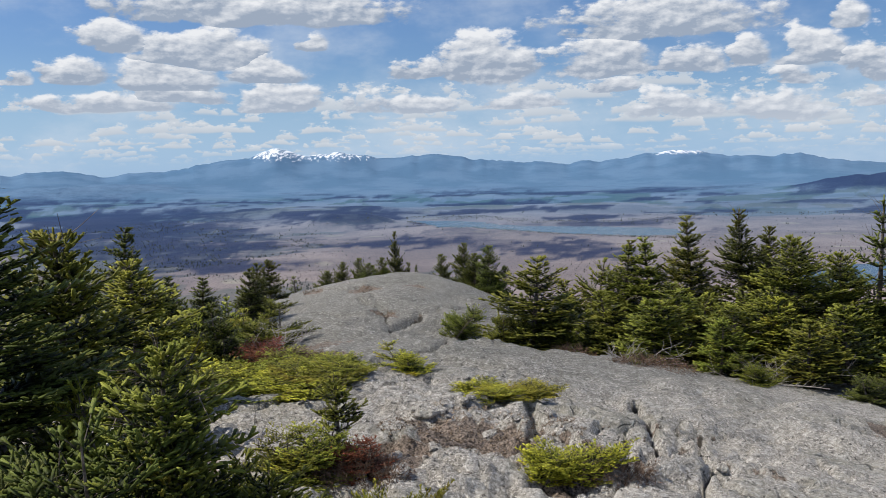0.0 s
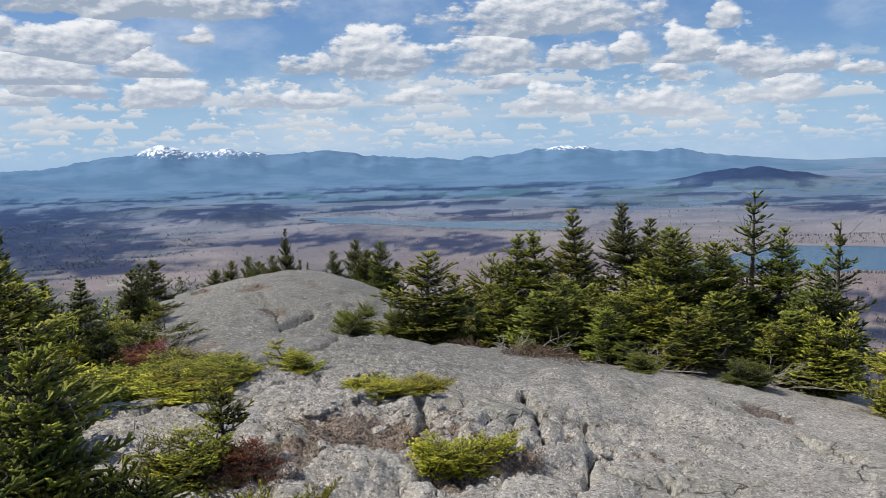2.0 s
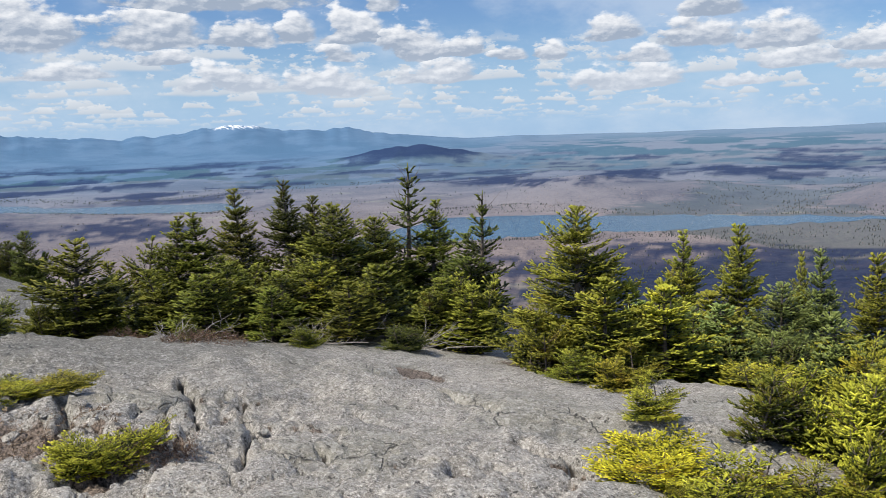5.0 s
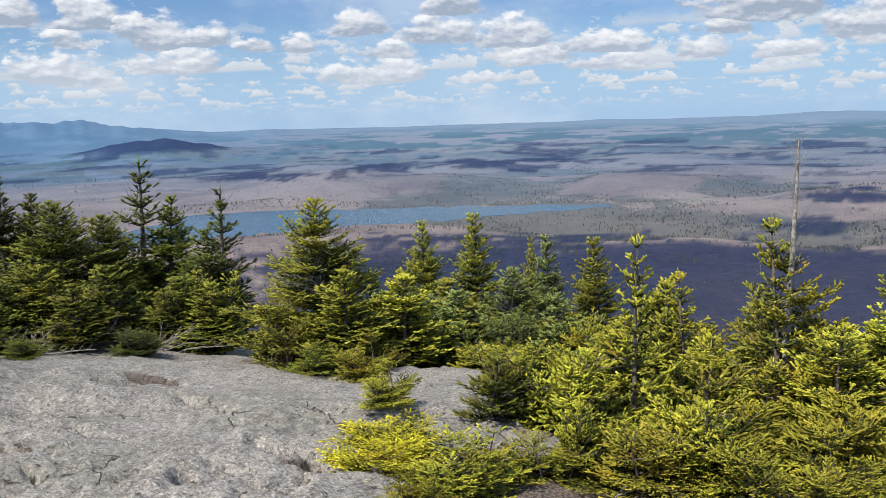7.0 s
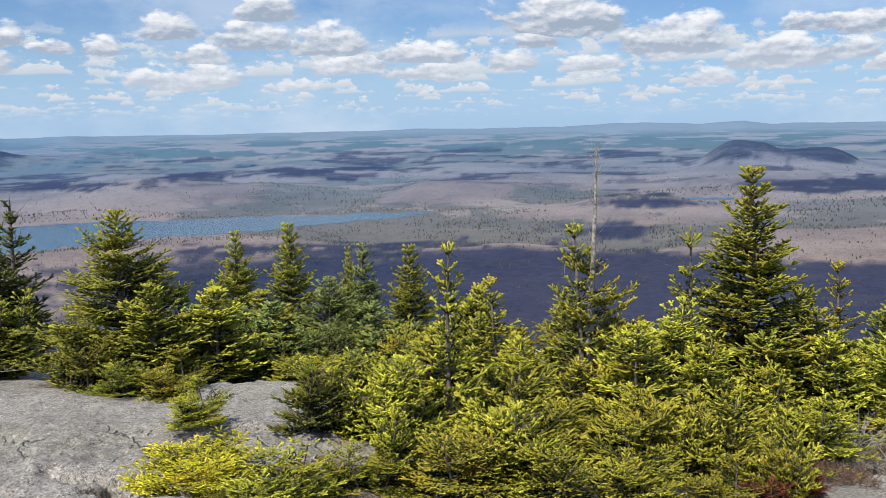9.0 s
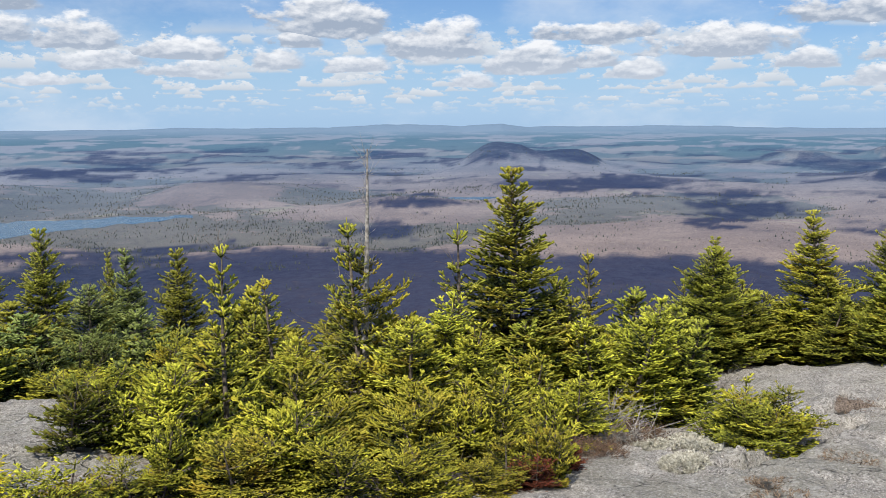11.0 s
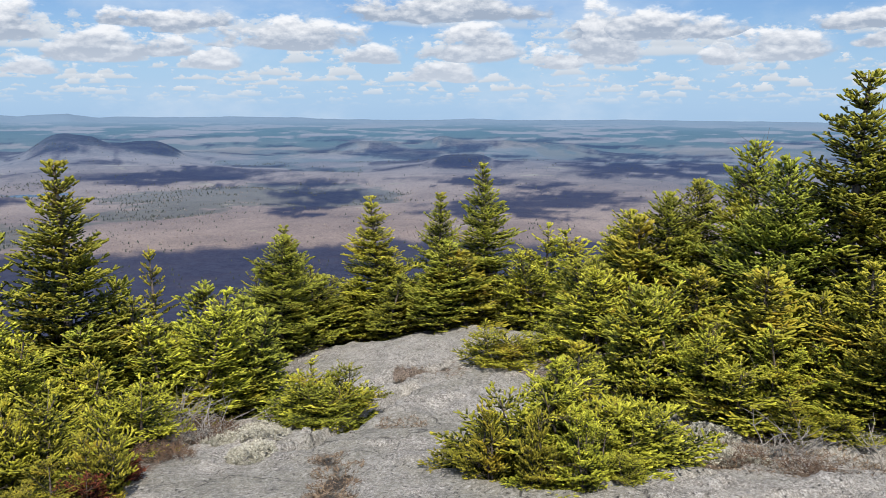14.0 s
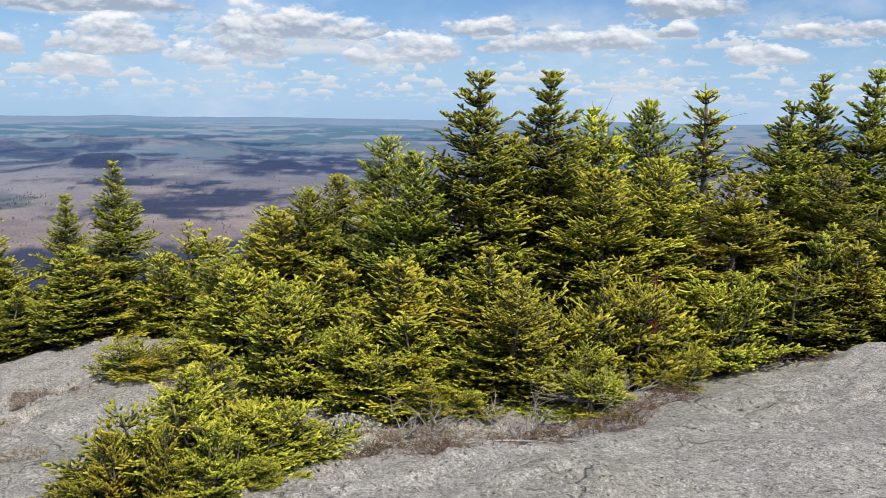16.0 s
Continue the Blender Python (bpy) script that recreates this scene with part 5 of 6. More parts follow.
conifer("bush", "gold", 7.96, -3.77, 1.16, 1.69, "at the edge of the slab")
conifer("full", "gold", 7.55, -4.15, 1.36, 1.29, "at the edge of the slab")
conifer("full", "gold", 6.97, -4.37, 0.93, 0.88, "at the edge of the slab")
conifer("full", "gold", 7.04, -4.99, 1.42, 1.35, "at the edge of the slab")
conifer("bush", "gold", 6.36, -4.74, 0.59, 1.24, "at the edge of the slab")
conifer("bush", "gold", 7.02, -3.87, 0.68, 1.3, "at the edge of the slab")
conifer("bush", "gold", 6.31, -4.10, 0.35, 0.73, "at the edge of the slab")
conifer("full", "gold", 8.50, -7.43, 2.63, 1.87, "in the thicket")
conifer("full", "green", 8.47, -8.19, 2.63, 1.72, "in the thicket")
conifer("ragged", "green", 8.88, -9.20, 2.40, 1.41, "in the thicket")
conifer("ragged", "gold", 7.91, -8.74, 2.70, 1.53, "in the thicket")
conifer("spire", "green", 7.44, -9.14, 2.58, 1.61, "in the thicket")
conifer("spire", "green", 7.72, -10.19, 2.84, 1.61, "in the thicket")
conifer("spire", "green", 7.20, -10.55, 2.92, 1.61, "in the thicket")
conifer("spire", "green", 6.64, -10.90, 2.97, 1.61, "in the thicket")
conifer("spire", "green", 5.90, -11.30, 2.95, 1.61, "in the thicket")
conifer("full", "gold", 7.31, -7.38, 2.16, 1.87, "in the thicket")
conifer("full", "gold", 7.29, -6.53, 2.12, 1.87, "in the thicket")
conifer("full", "gold", 6.91, -8.02, 1.94, 1.80, "in the thicket")
conifer("full", "green", 6.54, -9.19, 1.82, 1.70, "in the thicket")
conifer("full", "green", 5.80, -9.66, 1.78, 1.66, "in the thicket")
conifer("bush", "gold", 6.54, -5.44, 1.09, 1.43, "at the edge of the slab")
conifer("bush", "gold", 6.40, -6.02, 1.21, 1.43, "at the edge of the slab")
conifer("bush", "gold", 6.37, -6.90, 1.02, 1.56, "at the edge of the slab")
conifer("bush", "green", 6.19, -7.83, 0.96, 1.69, "at the edge of the slab")
conifer("bush", "green", 5.79, -8.96, 1.07, 1.69, "at the edge of the slab")
conifer("bush", "gold", 5.85, -5.14, 0.53, 0.91, "at the edge of the slab")
conifer("bush", "gold", 5.81, -6.05, 0.44, 0.78, "at the edge of the slab")
conifer("bush", "green", 5.18, -9.65, 1.21, 1.69, "at the edge of the slab")
conifer("near_full", "gold", 5.70, -1.79, 0.78, 0.70, "on bare granite")
conifer("near_young", "gold", 5.70, -2.15, 0.60, 0.75, "on bare granite")
conifer("near_young", "gold", 5.28, -1.30, 0.50, 0.36, "on bare granite")
conifer("near_young", "gold", 5.62, -2.37, 0.50, 0.48, "on bare granite")
conifer("near_young", "gold", 4.98, -1.79, 0.50, 0.36, "on bare granite")
conifer("bush", "gold", 5.00, -2.04, 0.22, 0.33, "on bare granite")
conifer("near_young", "gold", 5.01, -1.55, 0.50, 0.26, "on bare granite")
conifer("ragged", "green", 7.65, 3.11, 2.04, 0.84, "beside a dead leader")
conifer("bush", "green", 7.90, -0.47, 0.44, 0.92, "on a ledge of the slab")
conifer("bush", "green", 8.21, -0.17, 0.52, 0.91, "on a ledge of the slab")
conifer("mat", "gold", -1.87, 6.43, 0.18, 1.11, "in a hollow of the slab")
conifer("mat", "green", -1.51, 6.53, 0.14, 0.9, "in a hollow of the slab")
conifer("mat", "gold", -1.17, 6.50, 0.16, 0.94, "in a hollow of the slab")
conifer("mat", "green", -2.08, 7.52, 0.26, 1.25, "in a hollow of the slab")
conifer("mat", "green", -0.93, 6.63, 0.13, 0.88, "in a hollow of the slab")
conifer("bush", "rust", -1.73, 7.61, 0.22, 0.35, "in a hollow of the slab")
conifer("mat", "green", -2.40, 6.79, 0.34, 1.25, "in a hollow of the slab")
conifer("bush", "gold", 5.56, -1.40, 0.36, 0.75, "on bare granite")
conifer("bush", "gold", 5.50, -1.78, 0.63, 1.3, "on bare granite")
conifer("bush", "gold", 5.51, -2.09, 0.61, 1.29, "on bare granite")
conifer("bush", "gold", 5.44, -2.29, 0.40, 0.83, "on bare granite")
conifer("bush", "gold", 5.66, -2.55, 0.31, 0.65, "on bare granite")
conifer("bush", "gold", 5.08, -1.80, 0.35, 0.74, "on bare granite")
conifer("young", "rust", 6.22, -6.20, 1.10, 0.22, "in the thicket")
conifer("bush", "rust", -1.66, 7.31, 0.22, 0.32, "in a hollow of the slab")
conifer("topknot", "deep", -0.62, 4.86, 0.56, 0.29, "on bare granite")
conifer("bush", "green", -0.68, 4.65, 0.29, 0.62, "on bare granite")
conifer("bush", "green", -0.80, 4.63, 0.27, 0.57, "on bare granite")
conifer("bush", "rust", -0.51, 4.57, 0.23, 0.48, "on bare granite")
conifer("bush", "gold", -0.35, 6.99, 0.26, 0.55, "on bare granite")
conifer("mat", "gold", 0.30, 6.34, 0.10, 0.56, "on bare granite")
conifer("mat", "gold", 0.56, 6.38, 0.10, 0.56, "on bare granite")
conifer("mat", "gold", 0.66, 4.91, 0.21, 0.66, "on bare granite")
conifer("mat", "green", -0.27, 3.89, 0.30, 0.44, "on bare granite")
conifer("mat", "green", -0.58, 3.45, 0.36, 0.5, "on bare granite")
conifer("mat", "green", -1.36, 6.87, 0.17, 1.03, "in a hollow of the slab")
conifer("mat", "green", -1.80, 6.97, 0.16, 0.94, "in a hollow of the slab")
conifer("mat", "gold", -2.23, 7.06, 0.26, 1.38, "in a hollow of the slab")
conifer("mat", "green", -1.13, 7.11, 0.12, 0.9, "in a hollow of the slab")
conifer("mat", "rust", -1.73, 8.01, 0.19, 1.0, "in a hollow of the slab")
conifer("mat", "green", -0.85, 6.95, 0.15, 0.75, "in a hollow of the slab")
conifer("bush", "deep", 0.18, 13.00, 0.63, 0.98, "beside the rock dome", lean=24, toward=-80)
conifer("bush", "gold", 3.19, 3.03, 0.22, 0.32, "on bare granite")
conifer("mat", "gold", 2.65, 2.84, 0.12, 0.5, "on bare granite")
conifer("near_young", "gold", 5.72, 0.97, 0.50, 0.36, "at the edge of the slab")
conifer("bush", "rust", 5.50, 1.05, 0.25, 0.39, "at the edge of the slab")
conifer("bush", "rust", 6.14, 0.90, 0.22, 0.32, "at the edge of the slab")
conifer("young", "deep", 2.02, 12.30, 0.78, 0.72, "in the thicket")
conifer("full", "deep", 2.49, 12.43, 1.05, 1.07, "in the thicket")
conifer("young", "deep", 2.92, 13.69, 0.84, 0.77, "in the thicket")
conifer("full", "deep", 2.65, 10.81, 0.92, 0.97, "in the thicket")
conifer("young", "deep", 3.24, 12.86, 0.68, 0.52, "in the thicket")
conifer("young", "deep", 3.73, 12.90, 0.73, 0.74, "in the thicket")
conifer("full", "deep", 3.91, 12.46, 1.06, 1.28, "in the thicket")
conifer("young", "deep", 4.34, 13.21, 0.67, 0.52, "in the thicket")
conifer("full", "deep", 3.69, 10.75, 1.08, 1.33, "in the thicket")
conifer("full", "deep", 4.30, 11.27, 1.02, 1.07, "in the thicket")
conifer("full", "deep", 4.66, 11.73, 1.05, 1.36, "in the thicket")
conifer("full", "deep", 4.39, 10.73, 0.90, 0.88, "in the thicket")
conifer("full", "deep", 5.72, 12.69, 1.05, 1.00, "in the thicket")
conifer("full", "deep", 5.45, 11.58, 1.09, 1.12, "in the thicket")
conifer("full", "deep", 5.86, 12.21, 1.09, 1.14, "in the thicket")
conifer("young", "deep", 6.17, 12.23, 0.61, 0.62, "in the thicket")
conifer("full", "deep", 5.23, 9.45, 0.91, 0.96, "in the thicket")
conifer("full", "deep", 6.21, 10.88, 1.06, 1.18, "in the thicket")
conifer("young", "green", 6.09, 10.00, 0.64, 0.60, "in the thicket")
conifer("young", "deep", 7.47, 11.79, 0.75, 0.60, "in the thicket")
conifer("young", "gold", 5.37, 7.61, 0.49, 0.53, "in the thicket")
conifer("young", "gold", 5.35, 7.13, 0.56, 0.54, "in the thicket")
conifer("young", "gold", 5.61, 7.00, 0.53, 0.57, "in the thicket")
conifer("young", "green", 5.54, 6.75, 0.49, 0.37, "in the thicket")
conifer("young", "gold", 5.88, 6.89, 0.41, 0.31, "in the thicket")
conifer("full", "blue", 6.98, 7.98, 1.04, 1.00, "in the thicket")
conifer("full", "gold", 7.09, 8.01, 0.99, 0.75, "in the thicket")
conifer("young", "gold", 7.52, 8.34, 0.85, 0.73, "in the thicket")
conifer("full", "gold", 6.80, 7.34, 0.88, 0.75, "in the thicket")
conifer("full", "gold", 6.37, 6.65, 1.11, 1.09, "in the thicket")
conifer("full", "blue", 7.42, 7.77, 1.03, 0.86, "in the thicket")
conifer("full", "green", 7.33, 7.51, 1.05, 1.01, "in the thicket")
conifer("young", "green", 8.10, 8.07, 0.81, 0.63, "in the thicket")
conifer("full", "blue", 6.93, 6.73, 0.98, 0.82, "in the thicket")
conifer("young", "gold", 7.80, 7.57, 0.80, 0.65, "in the thicket")
conifer("full", "gold", 8.65, 8.25, 1.02, 0.89, "in the thicket")
conifer("full", "blue", 7.29, 6.77, 1.10, 1.00, "in the thicket")
conifer("full", "green", 7.39, 6.66, 0.98, 1.06, "in the thicket")
conifer("bush", "gold", 6.75, 5.95, 0.34, 1.2, "in the thicket")
conifer("full", "green", 9.40, 8.29, 1.16, 0.89, "in the thicket")
conifer("full", "blue", 8.91, 7.68, 1.07, 1.01, "in the thicket")
conifer("full", "blue", 9.34, 7.84, 1.13, 0.89, "in the thicket")
conifer("bush", "gold", 7.05, 5.75, 0.50, 1.2, "in the thicket")
conifer("full", "green", 9.61, 7.75, 0.99, 0.91, "in the thicket")
conifer("young", "green", 8.44, 6.73, 0.82, 0.77, "in the thicket")
conifer("full", "blue", 9.84, 7.71, 1.01, 0.80, "in the thicket")
conifer("full", "green", 8.75, 6.60, 1.11, 0.97, "in the thicket")
conifer("full", "green", 8.74, 6.56, 1.11, 0.92, "in the thicket")
conifer("young", "green", 9.91, 7.32, 0.76, 0.70, "in the thicket")
conifer("full", "green", 8.48, 6.05, 1.08, 0.91, "in the thicket")
conifer("full", "green", 8.61, 6.02, 0.94, 0.98, "in the thicket")
conifer("young", "blue", 7.49, 5.06, 0.72, 0.79, "in the thicket")
conifer("full", "blue", 7.67, 5.08, 0.95, 0.77, "in the thicket")
conifer("full", "blue", 8.64, 5.73, 0.89, 0.78, "in the thicket")
conifer("young", "gold", 8.52, 5.51, 0.76, 0.57, "in the thicket")
conifer("near_young", "gold", 5.15, 3.86, 0.55, 0.47, "in the thicket")
conifer("near_young", "gold", 5.37, 3.82, 0.41, 0.38, "in the thicket")
conifer("near_young", "gold", 4.54, 3.08, 0.53, 0.42, "in the thicket")
conifer("near_young", "gold", 5.21, 3.54, 0.69, 0.71, "in the thicket")
conifer("near_young", "gold", 5.65, 3.69, 0.44, 0.43, "in the thicket")
conifer("young", "gold", 6.63, 4.12, 0.60, 0.52, "in the thicket")
conifer("young", "gold", 6.73, 4.08, 0.61, 0.49, "in the thicket")
conifer("near_young", "gold", 4.74, 2.64, 0.43, 0.42, "in the thicket")
conifer("young", "gold", 6.89, 3.88, 0.50, 0.38, "in the thicket")
conifer("near_young", "gold", 6.01, 3.24, 0.61, 0.58, "in the thicket")
conifer("near_young", "gold", 4.86, 2.38, 0.63, 0.59, "in the thicket")
conifer("young", "gold", 6.34, 3.14, 0.43, 0.33, "in the thicket")
conifer("young", "gold", 6.53, 3.00, 0.65, 0.71, "in the thicket")
conifer("near_young", "gold", 6.24, 2.71, 0.61, 0.51, "in the thicket")
conifer("young", "gold", 7.69, 3.26, 0.57, 0.50, "in the thicket")
conifer("young", "gold", 7.71, 3.16, 0.65, 0.58, "in the thicket")
conifer("young", "gold", 6.75, 2.56, 0.68, 0.62, "in the thicket")
conifer("young", "gold", 7.75, 2.81, 0.44, 0.41, "in the thicket")
conifer("young", "gold", 7.19, 2.47, 0.69, 0.69, "in the thicket")
conifer("near_young", "gold", 5.93, 1.91, 0.46, 0.43, "in the thicket")
conifer("young", "gold", 7.77, 2.32, 0.56, 0.55, "in the thicket")
conifer("young", "gold", 7.02, 1.96, 0.58, 0.61, "in the thicket")
conifer("near_young", "gold", 6.04, 1.60, 0.64, 0.52, "in the thicket")
conifer("near_young", "gold", 6.23, 1.54, 0.63, 0.57, "in the thicket")
conifer("young", "gold", 7.45, 1.70, 0.46, 0.48, "in the thicket")
conifer("young", "gold", 7.03, 1.45, 0.54, 0.42, "in the thicket")
conifer("young", "gold", 7.77, 1.47, 0.66, 0.61, "in the thicket")
conifer("near_young", "gold", 6.06, 1.07, 0.62, 0.48, "in the thicket")
conifer("full", "green", 7.61, 4.58, 1.20, 0.95, "in the thicket")
conifer("young", "green", 8.29, 4.76, 0.77, 0.62, "in the thicket")
conifer("young", "gold", 7.65, 4.30, 0.80, 0.63, "in the thicket")
conifer("young", "green", 8.75, 4.73, 0.77, 0.73, "in the thicket")
conifer("full", "green", 7.59, 3.84, 0.92, 0.81, "in the thicket")
conifer("full", "green", 8.51, 4.27, 1.12, 0.99, "in the thicket")
conifer("full", "green", 7.93, 3.67, 0.89, 0.70, "in the thicket")
conifer("young", "green", 9.15, 4.04, 0.80, 0.79, "in the thicket")
conifer("full", "green", 8.52, 3.66, 1.08, 0.85, "in the thicket")
conifer("full", "gold", 8.45, 3.38, 1.03, 1.02, "in the thicket")
conifer("full", "gold", 8.07, 3.13, 0.90, 0.88, "in the thicket")
conifer("full", "green", 8.27, 3.03, 0.94, 0.74, "in the thicket")
conifer("full", "green", 8.32, 2.86, 0.92, 0.86, "in the thicket")
conifer("full", "gold", 8.83, 2.94, 0.91, 0.90, "in the thicket")
conifer("full", "green", 8.44, 2.73, 1.03, 0.90, "in the thicket")
conifer("full", "gold", 8.80, 2.67, 1.19, 1.09, "in the thicket")
conifer("full", "green", 9.32, 2.68, 1.01, 1.09, "in the thicket")
conifer("young", "green", 9.55, 2.56, 0.78, 0.82, "in the thicket")
conifer("young", "gold", 8.74, 2.22, 0.80, 0.76, "in the thicket")
conifer("full", "green", 8.57, 1.91, 1.10, 1.08, "in the thicket")
conifer("young", "gold", 9.94, 2.17, 0.81, 0.86, "in the thicket")
conifer("young", "gold", 9.30, 1.80, 0.84, 0.69, "in the thicket")
conifer("young", "green", 9.69, 1.81, 0.77, 0.81, "in the thicket")
conifer("full", "green", 9.11, 1.43, 1.03, 1.00, "in the thicket")
conifer("young", "gold", 13.69, 1.04, 0.81, 0.74, "in the thicket")
conifer("young", "gold", 13.79, 0.94, 0.60, 0.50, "in the thicket")
conifer("young", "gold", 13.58, 0.82, 0.74, 0.61, "in the thicket")
conifer("full", "green", 14.23, 0.55, 1.26, 1.20, "in the thicket")
conifer("young", "green", 14.17, 0.33, 0.69, 0.67, "in the thicket")
conifer("young", "green", 13.05, 0.28, 0.76, 0.71, "in the thicket")
conifer("young", "gold", 13.02, 0.11, 0.83, 0.82, "in the thicket")
conifer("full", "green", 14.11, -0.08, 1.02, 1.02, "in the thicket")
conifer("full", "green", 13.03, -0.36, 1.16, 1.22, "in the thicket")
conifer("full", "green", 13.89, -0.51, 0.94, 0.96, "in the thicket")
conifer("full", "gold", 14.07, -0.69, 1.09, 1.01, "in the thicket")
conifer("full", "gold", 13.41, -0.90, 0.90, 0.82, "in the thicket")
conifer("full", "gold", 13.24, -0.95, 1.08, 0.88, "in the thicket")
conifer("full", "gold", 13.77, -1.32, 0.86, 0.78, "in the thicket")
conifer("full", "green", 13.09, -1.35, 1.28, 1.07, "in the thicket")
conifer("full", "green", 14.02, -1.62, 0.97, 0.80, "in the thicket")
conifer("young", "green", 13.07, -1.66, 0.72, 0.57, "in the thicket")
conifer("young", "green", 13.12, -1.92, 0.73, 0.65, "in the thicket")
conifer("full", "green", 12.25, -1.92, 1.10, 0.98, "in the thicket")
conifer("full", "green", 12.21, -2.09, 1.28, 1.06, "in the thicket")
conifer("young", "green", 12.52, -2.31, 0.83, 0.73, "in the thicket")
conifer("full", "gold", 12.21, -2.38, 1.11, 1.21, "in the thicket")
conifer("full", "gold", 13.67, -3.00, 1.27, 1.07, "in the thicket")
conifer("full", "gold", 13.70, -3.07, 1.04, 0.90, "in the thicket")
conifer("young", "gold", 12.90, -3.03, 0.66, 0.50, "in the thicket")
conifer("young", "green", 12.15, -3.03, 0.72, 0.66, "in the thicket")
conifer("young", "gold", 13.01, -3.56, 0.83, 0.72, "in the thicket")
conifer("full", "gold", 12.66, -3.79, 1.06, 0.91, "in the thicket")
conifer("young", "green", 11.08, 2.10, 0.59, 0.48, "in the thicket")
conifer("young", "green", 10.06, 1.82, 0.80, 0.65, "in the thicket")
conifer("full", "green", 10.62, 1.81, 0.93, 0.99, "in the thicket")
conifer("young", "green", 9.87, 1.62, 0.65, 0.57, "in the thicket")
conifer("full", "green", 10.11, 1.53, 0.89, 0.96, "in the thicket")
conifer("full", "green", 9.32, 1.38, 0.89, 0.69, "in the thicket")
conifer("young", "gold", 10.50, 1.43, 0.69, 0.73, "in the thicket")
conifer("full", "green", 10.02, 1.25, 0.95, 1.05, "in the thicket")
conifer("full", "gold", 9.41, 1.16, 0.90, 0.79, "in the thicket")
conifer("full", "gold", 9.95, 1.13, 0.92, 0.77, "in the thicket")
conifer("young", "gold", 9.31, 0.92, 0.84, 0.66, "in the thicket")
conifer("full", "green", 9.45, 0.84, 0.93, 0.86, "in the thicket")
conifer("full", "gold", 9.73, 0.73, 0.95, 0.87, "in the thicket")
conifer("full", "gold", 9.07, 0.61, 0.91, 0.96, "in the thicket")
conifer("young", "gold", 11.23, 0.77, 0.66, 0.61, "in the thicket")
conifer("young", "green", 10.96, 0.64, 0.83, 0.84, "in the thicket")
conifer("young", "green", 9.82, 0.41, 0.82, 0.84, "in the thicket")
conifer("young", "green", 11.25, 0.46, 0.75, 0.62, "in the thicket")
conifer("full", "gold", 8.97, -3.23, 1.07, 0.93, "in the thicket")
conifer("full", "green", 9.74, -3.58, 1.20, 1.21, "in the thicket")
conifer("full", "gold", 9.39, -3.64, 0.99, 0.83, "in the thicket")
conifer("young", "gold", 7.74, -3.21, 0.75, 0.59, "in the thicket")
conifer("full", "green", 8.00, -3.36, 1.21, 1.00, "in the thicket")
conifer("full", "green", 9.45, -4.18, 0.90, 0.84, "in the thicket")
conifer("full", "gold", 9.99, -4.50, 1.19, 1.09, "in the thicket")
conifer("full", "gold", 8.48, -4.04, 1.25, 1.06, "in the thicket")
conifer("young", "green", 7.83, -3.89, 0.66, 0.53, "in the thicket")
conifer("full", "gold", 7.48, -3.80, 0.91, 0.92, "in the thicket")
conifer("young", "green", 8.41, -4.36, 0.82, 0.67, "in the thicket")
conifer("full", "gold", 7.58, -4.14, 0.89, 0.80, "in the thicket")
conifer("full", "gold", 8.43, -4.65, 1.13, 1.23, "in the thicket")
conifer("young", "gold", 9.30, -5.41, 0.84, 0.76, "in the thicket")
conifer("full", "gold", 8.22, -4.95, 1.25, 1.09, "in the thicket")
conifer("full", "gold", 7.69, -4.76, 0.90, 0.93, "in the thicket")
conifer("full", "gold", 7.56, -4.75, 1.12, 0.85, "in the thicket")
conifer("young", "gold", 7.25, -4.74, 0.61, 0.46, "in the thicket")
conifer("young", "gold", 8.71, -5.91, 0.83, 0.91, "in the thicket")
conifer("young", "gold", 7.24, -4.93, 0.61, 0.65, "in the thicket")
conifer("full", "gold", 8.11, -5.81, 1.13, 0.97, "in the thicket")
conifer("full", "gold", 8.55, -6.19, 0.87, 0.76, "in the thicket")
conifer("full", "gold", 6.69, -4.97, 1.25, 1.33, "in the thicket")
conifer("young", "gold", 7.06, -5.50, 0.69, 0.64, "in the thicket")
conifer("full", "gold", 9.03, -6.77, 0.92, 0.71, "in the thicket")
conifer("full", "green", 7.79, -5.96, 1.35, 1.24, "in the thicket")
conifer("full", "dark", 9.74, -7.70, 1.35, 1.26, "in the thicket")
conifer("full", "gold", 8.96, -7.24, 0.93, 0.93, "in the thicket")
conifer("full", "green", 8.66, -7.45, 1.03, 0.93, "in the thicket")
conifer("full", "dark", 7.96, -6.92, 0.93, 0.75, "in the thicket")
conifer("full", "gold", 8.46, -7.56, 1.03, 1.07, "in the thicket")
conifer("young", "dark", 8.49, -7.94, 0.72, 0.69, "in the thicket")
conifer("full", "green", 7.40, -6.96, 1.33, 1.04, "in the thicket")
conifer("full", "dark", 7.78, -7.64, 1.11, 1.01, "in the thicket")
conifer("full", "green", 7.65, -7.65, 1.22, 1.05, "in the thicket")
conifer("full", "green", 8.81, -9.06, 1.46, 1.40, "in the thicket")
conifer("full", "green", 6.77, -7.21, 1.03, 1.13, "in the thicket")
conifer("full", "gold", 7.11, -7.69, 0.86, 0.86, "in the thicket")
conifer("young", "gold", 7.80, -8.69, 0.80, 0.86, "in the thicket")
conifer("full", "green", 7.69, -9.03, 1.05, 0.95, "in the thicket")
conifer("young", "green", 7.39, -8.76, 0.84, 0.91, "in the thicket")
conifer("young", "green", 7.94, -9.65, 0.84, 0.83, "in the thicket")
conifer("young", "dark", 6.33, -8.01, 0.74, 0.60, "in the thicket")
conifer("full", "gold", 7.51, -9.68, 1.40, 1.31, "in the thicket")
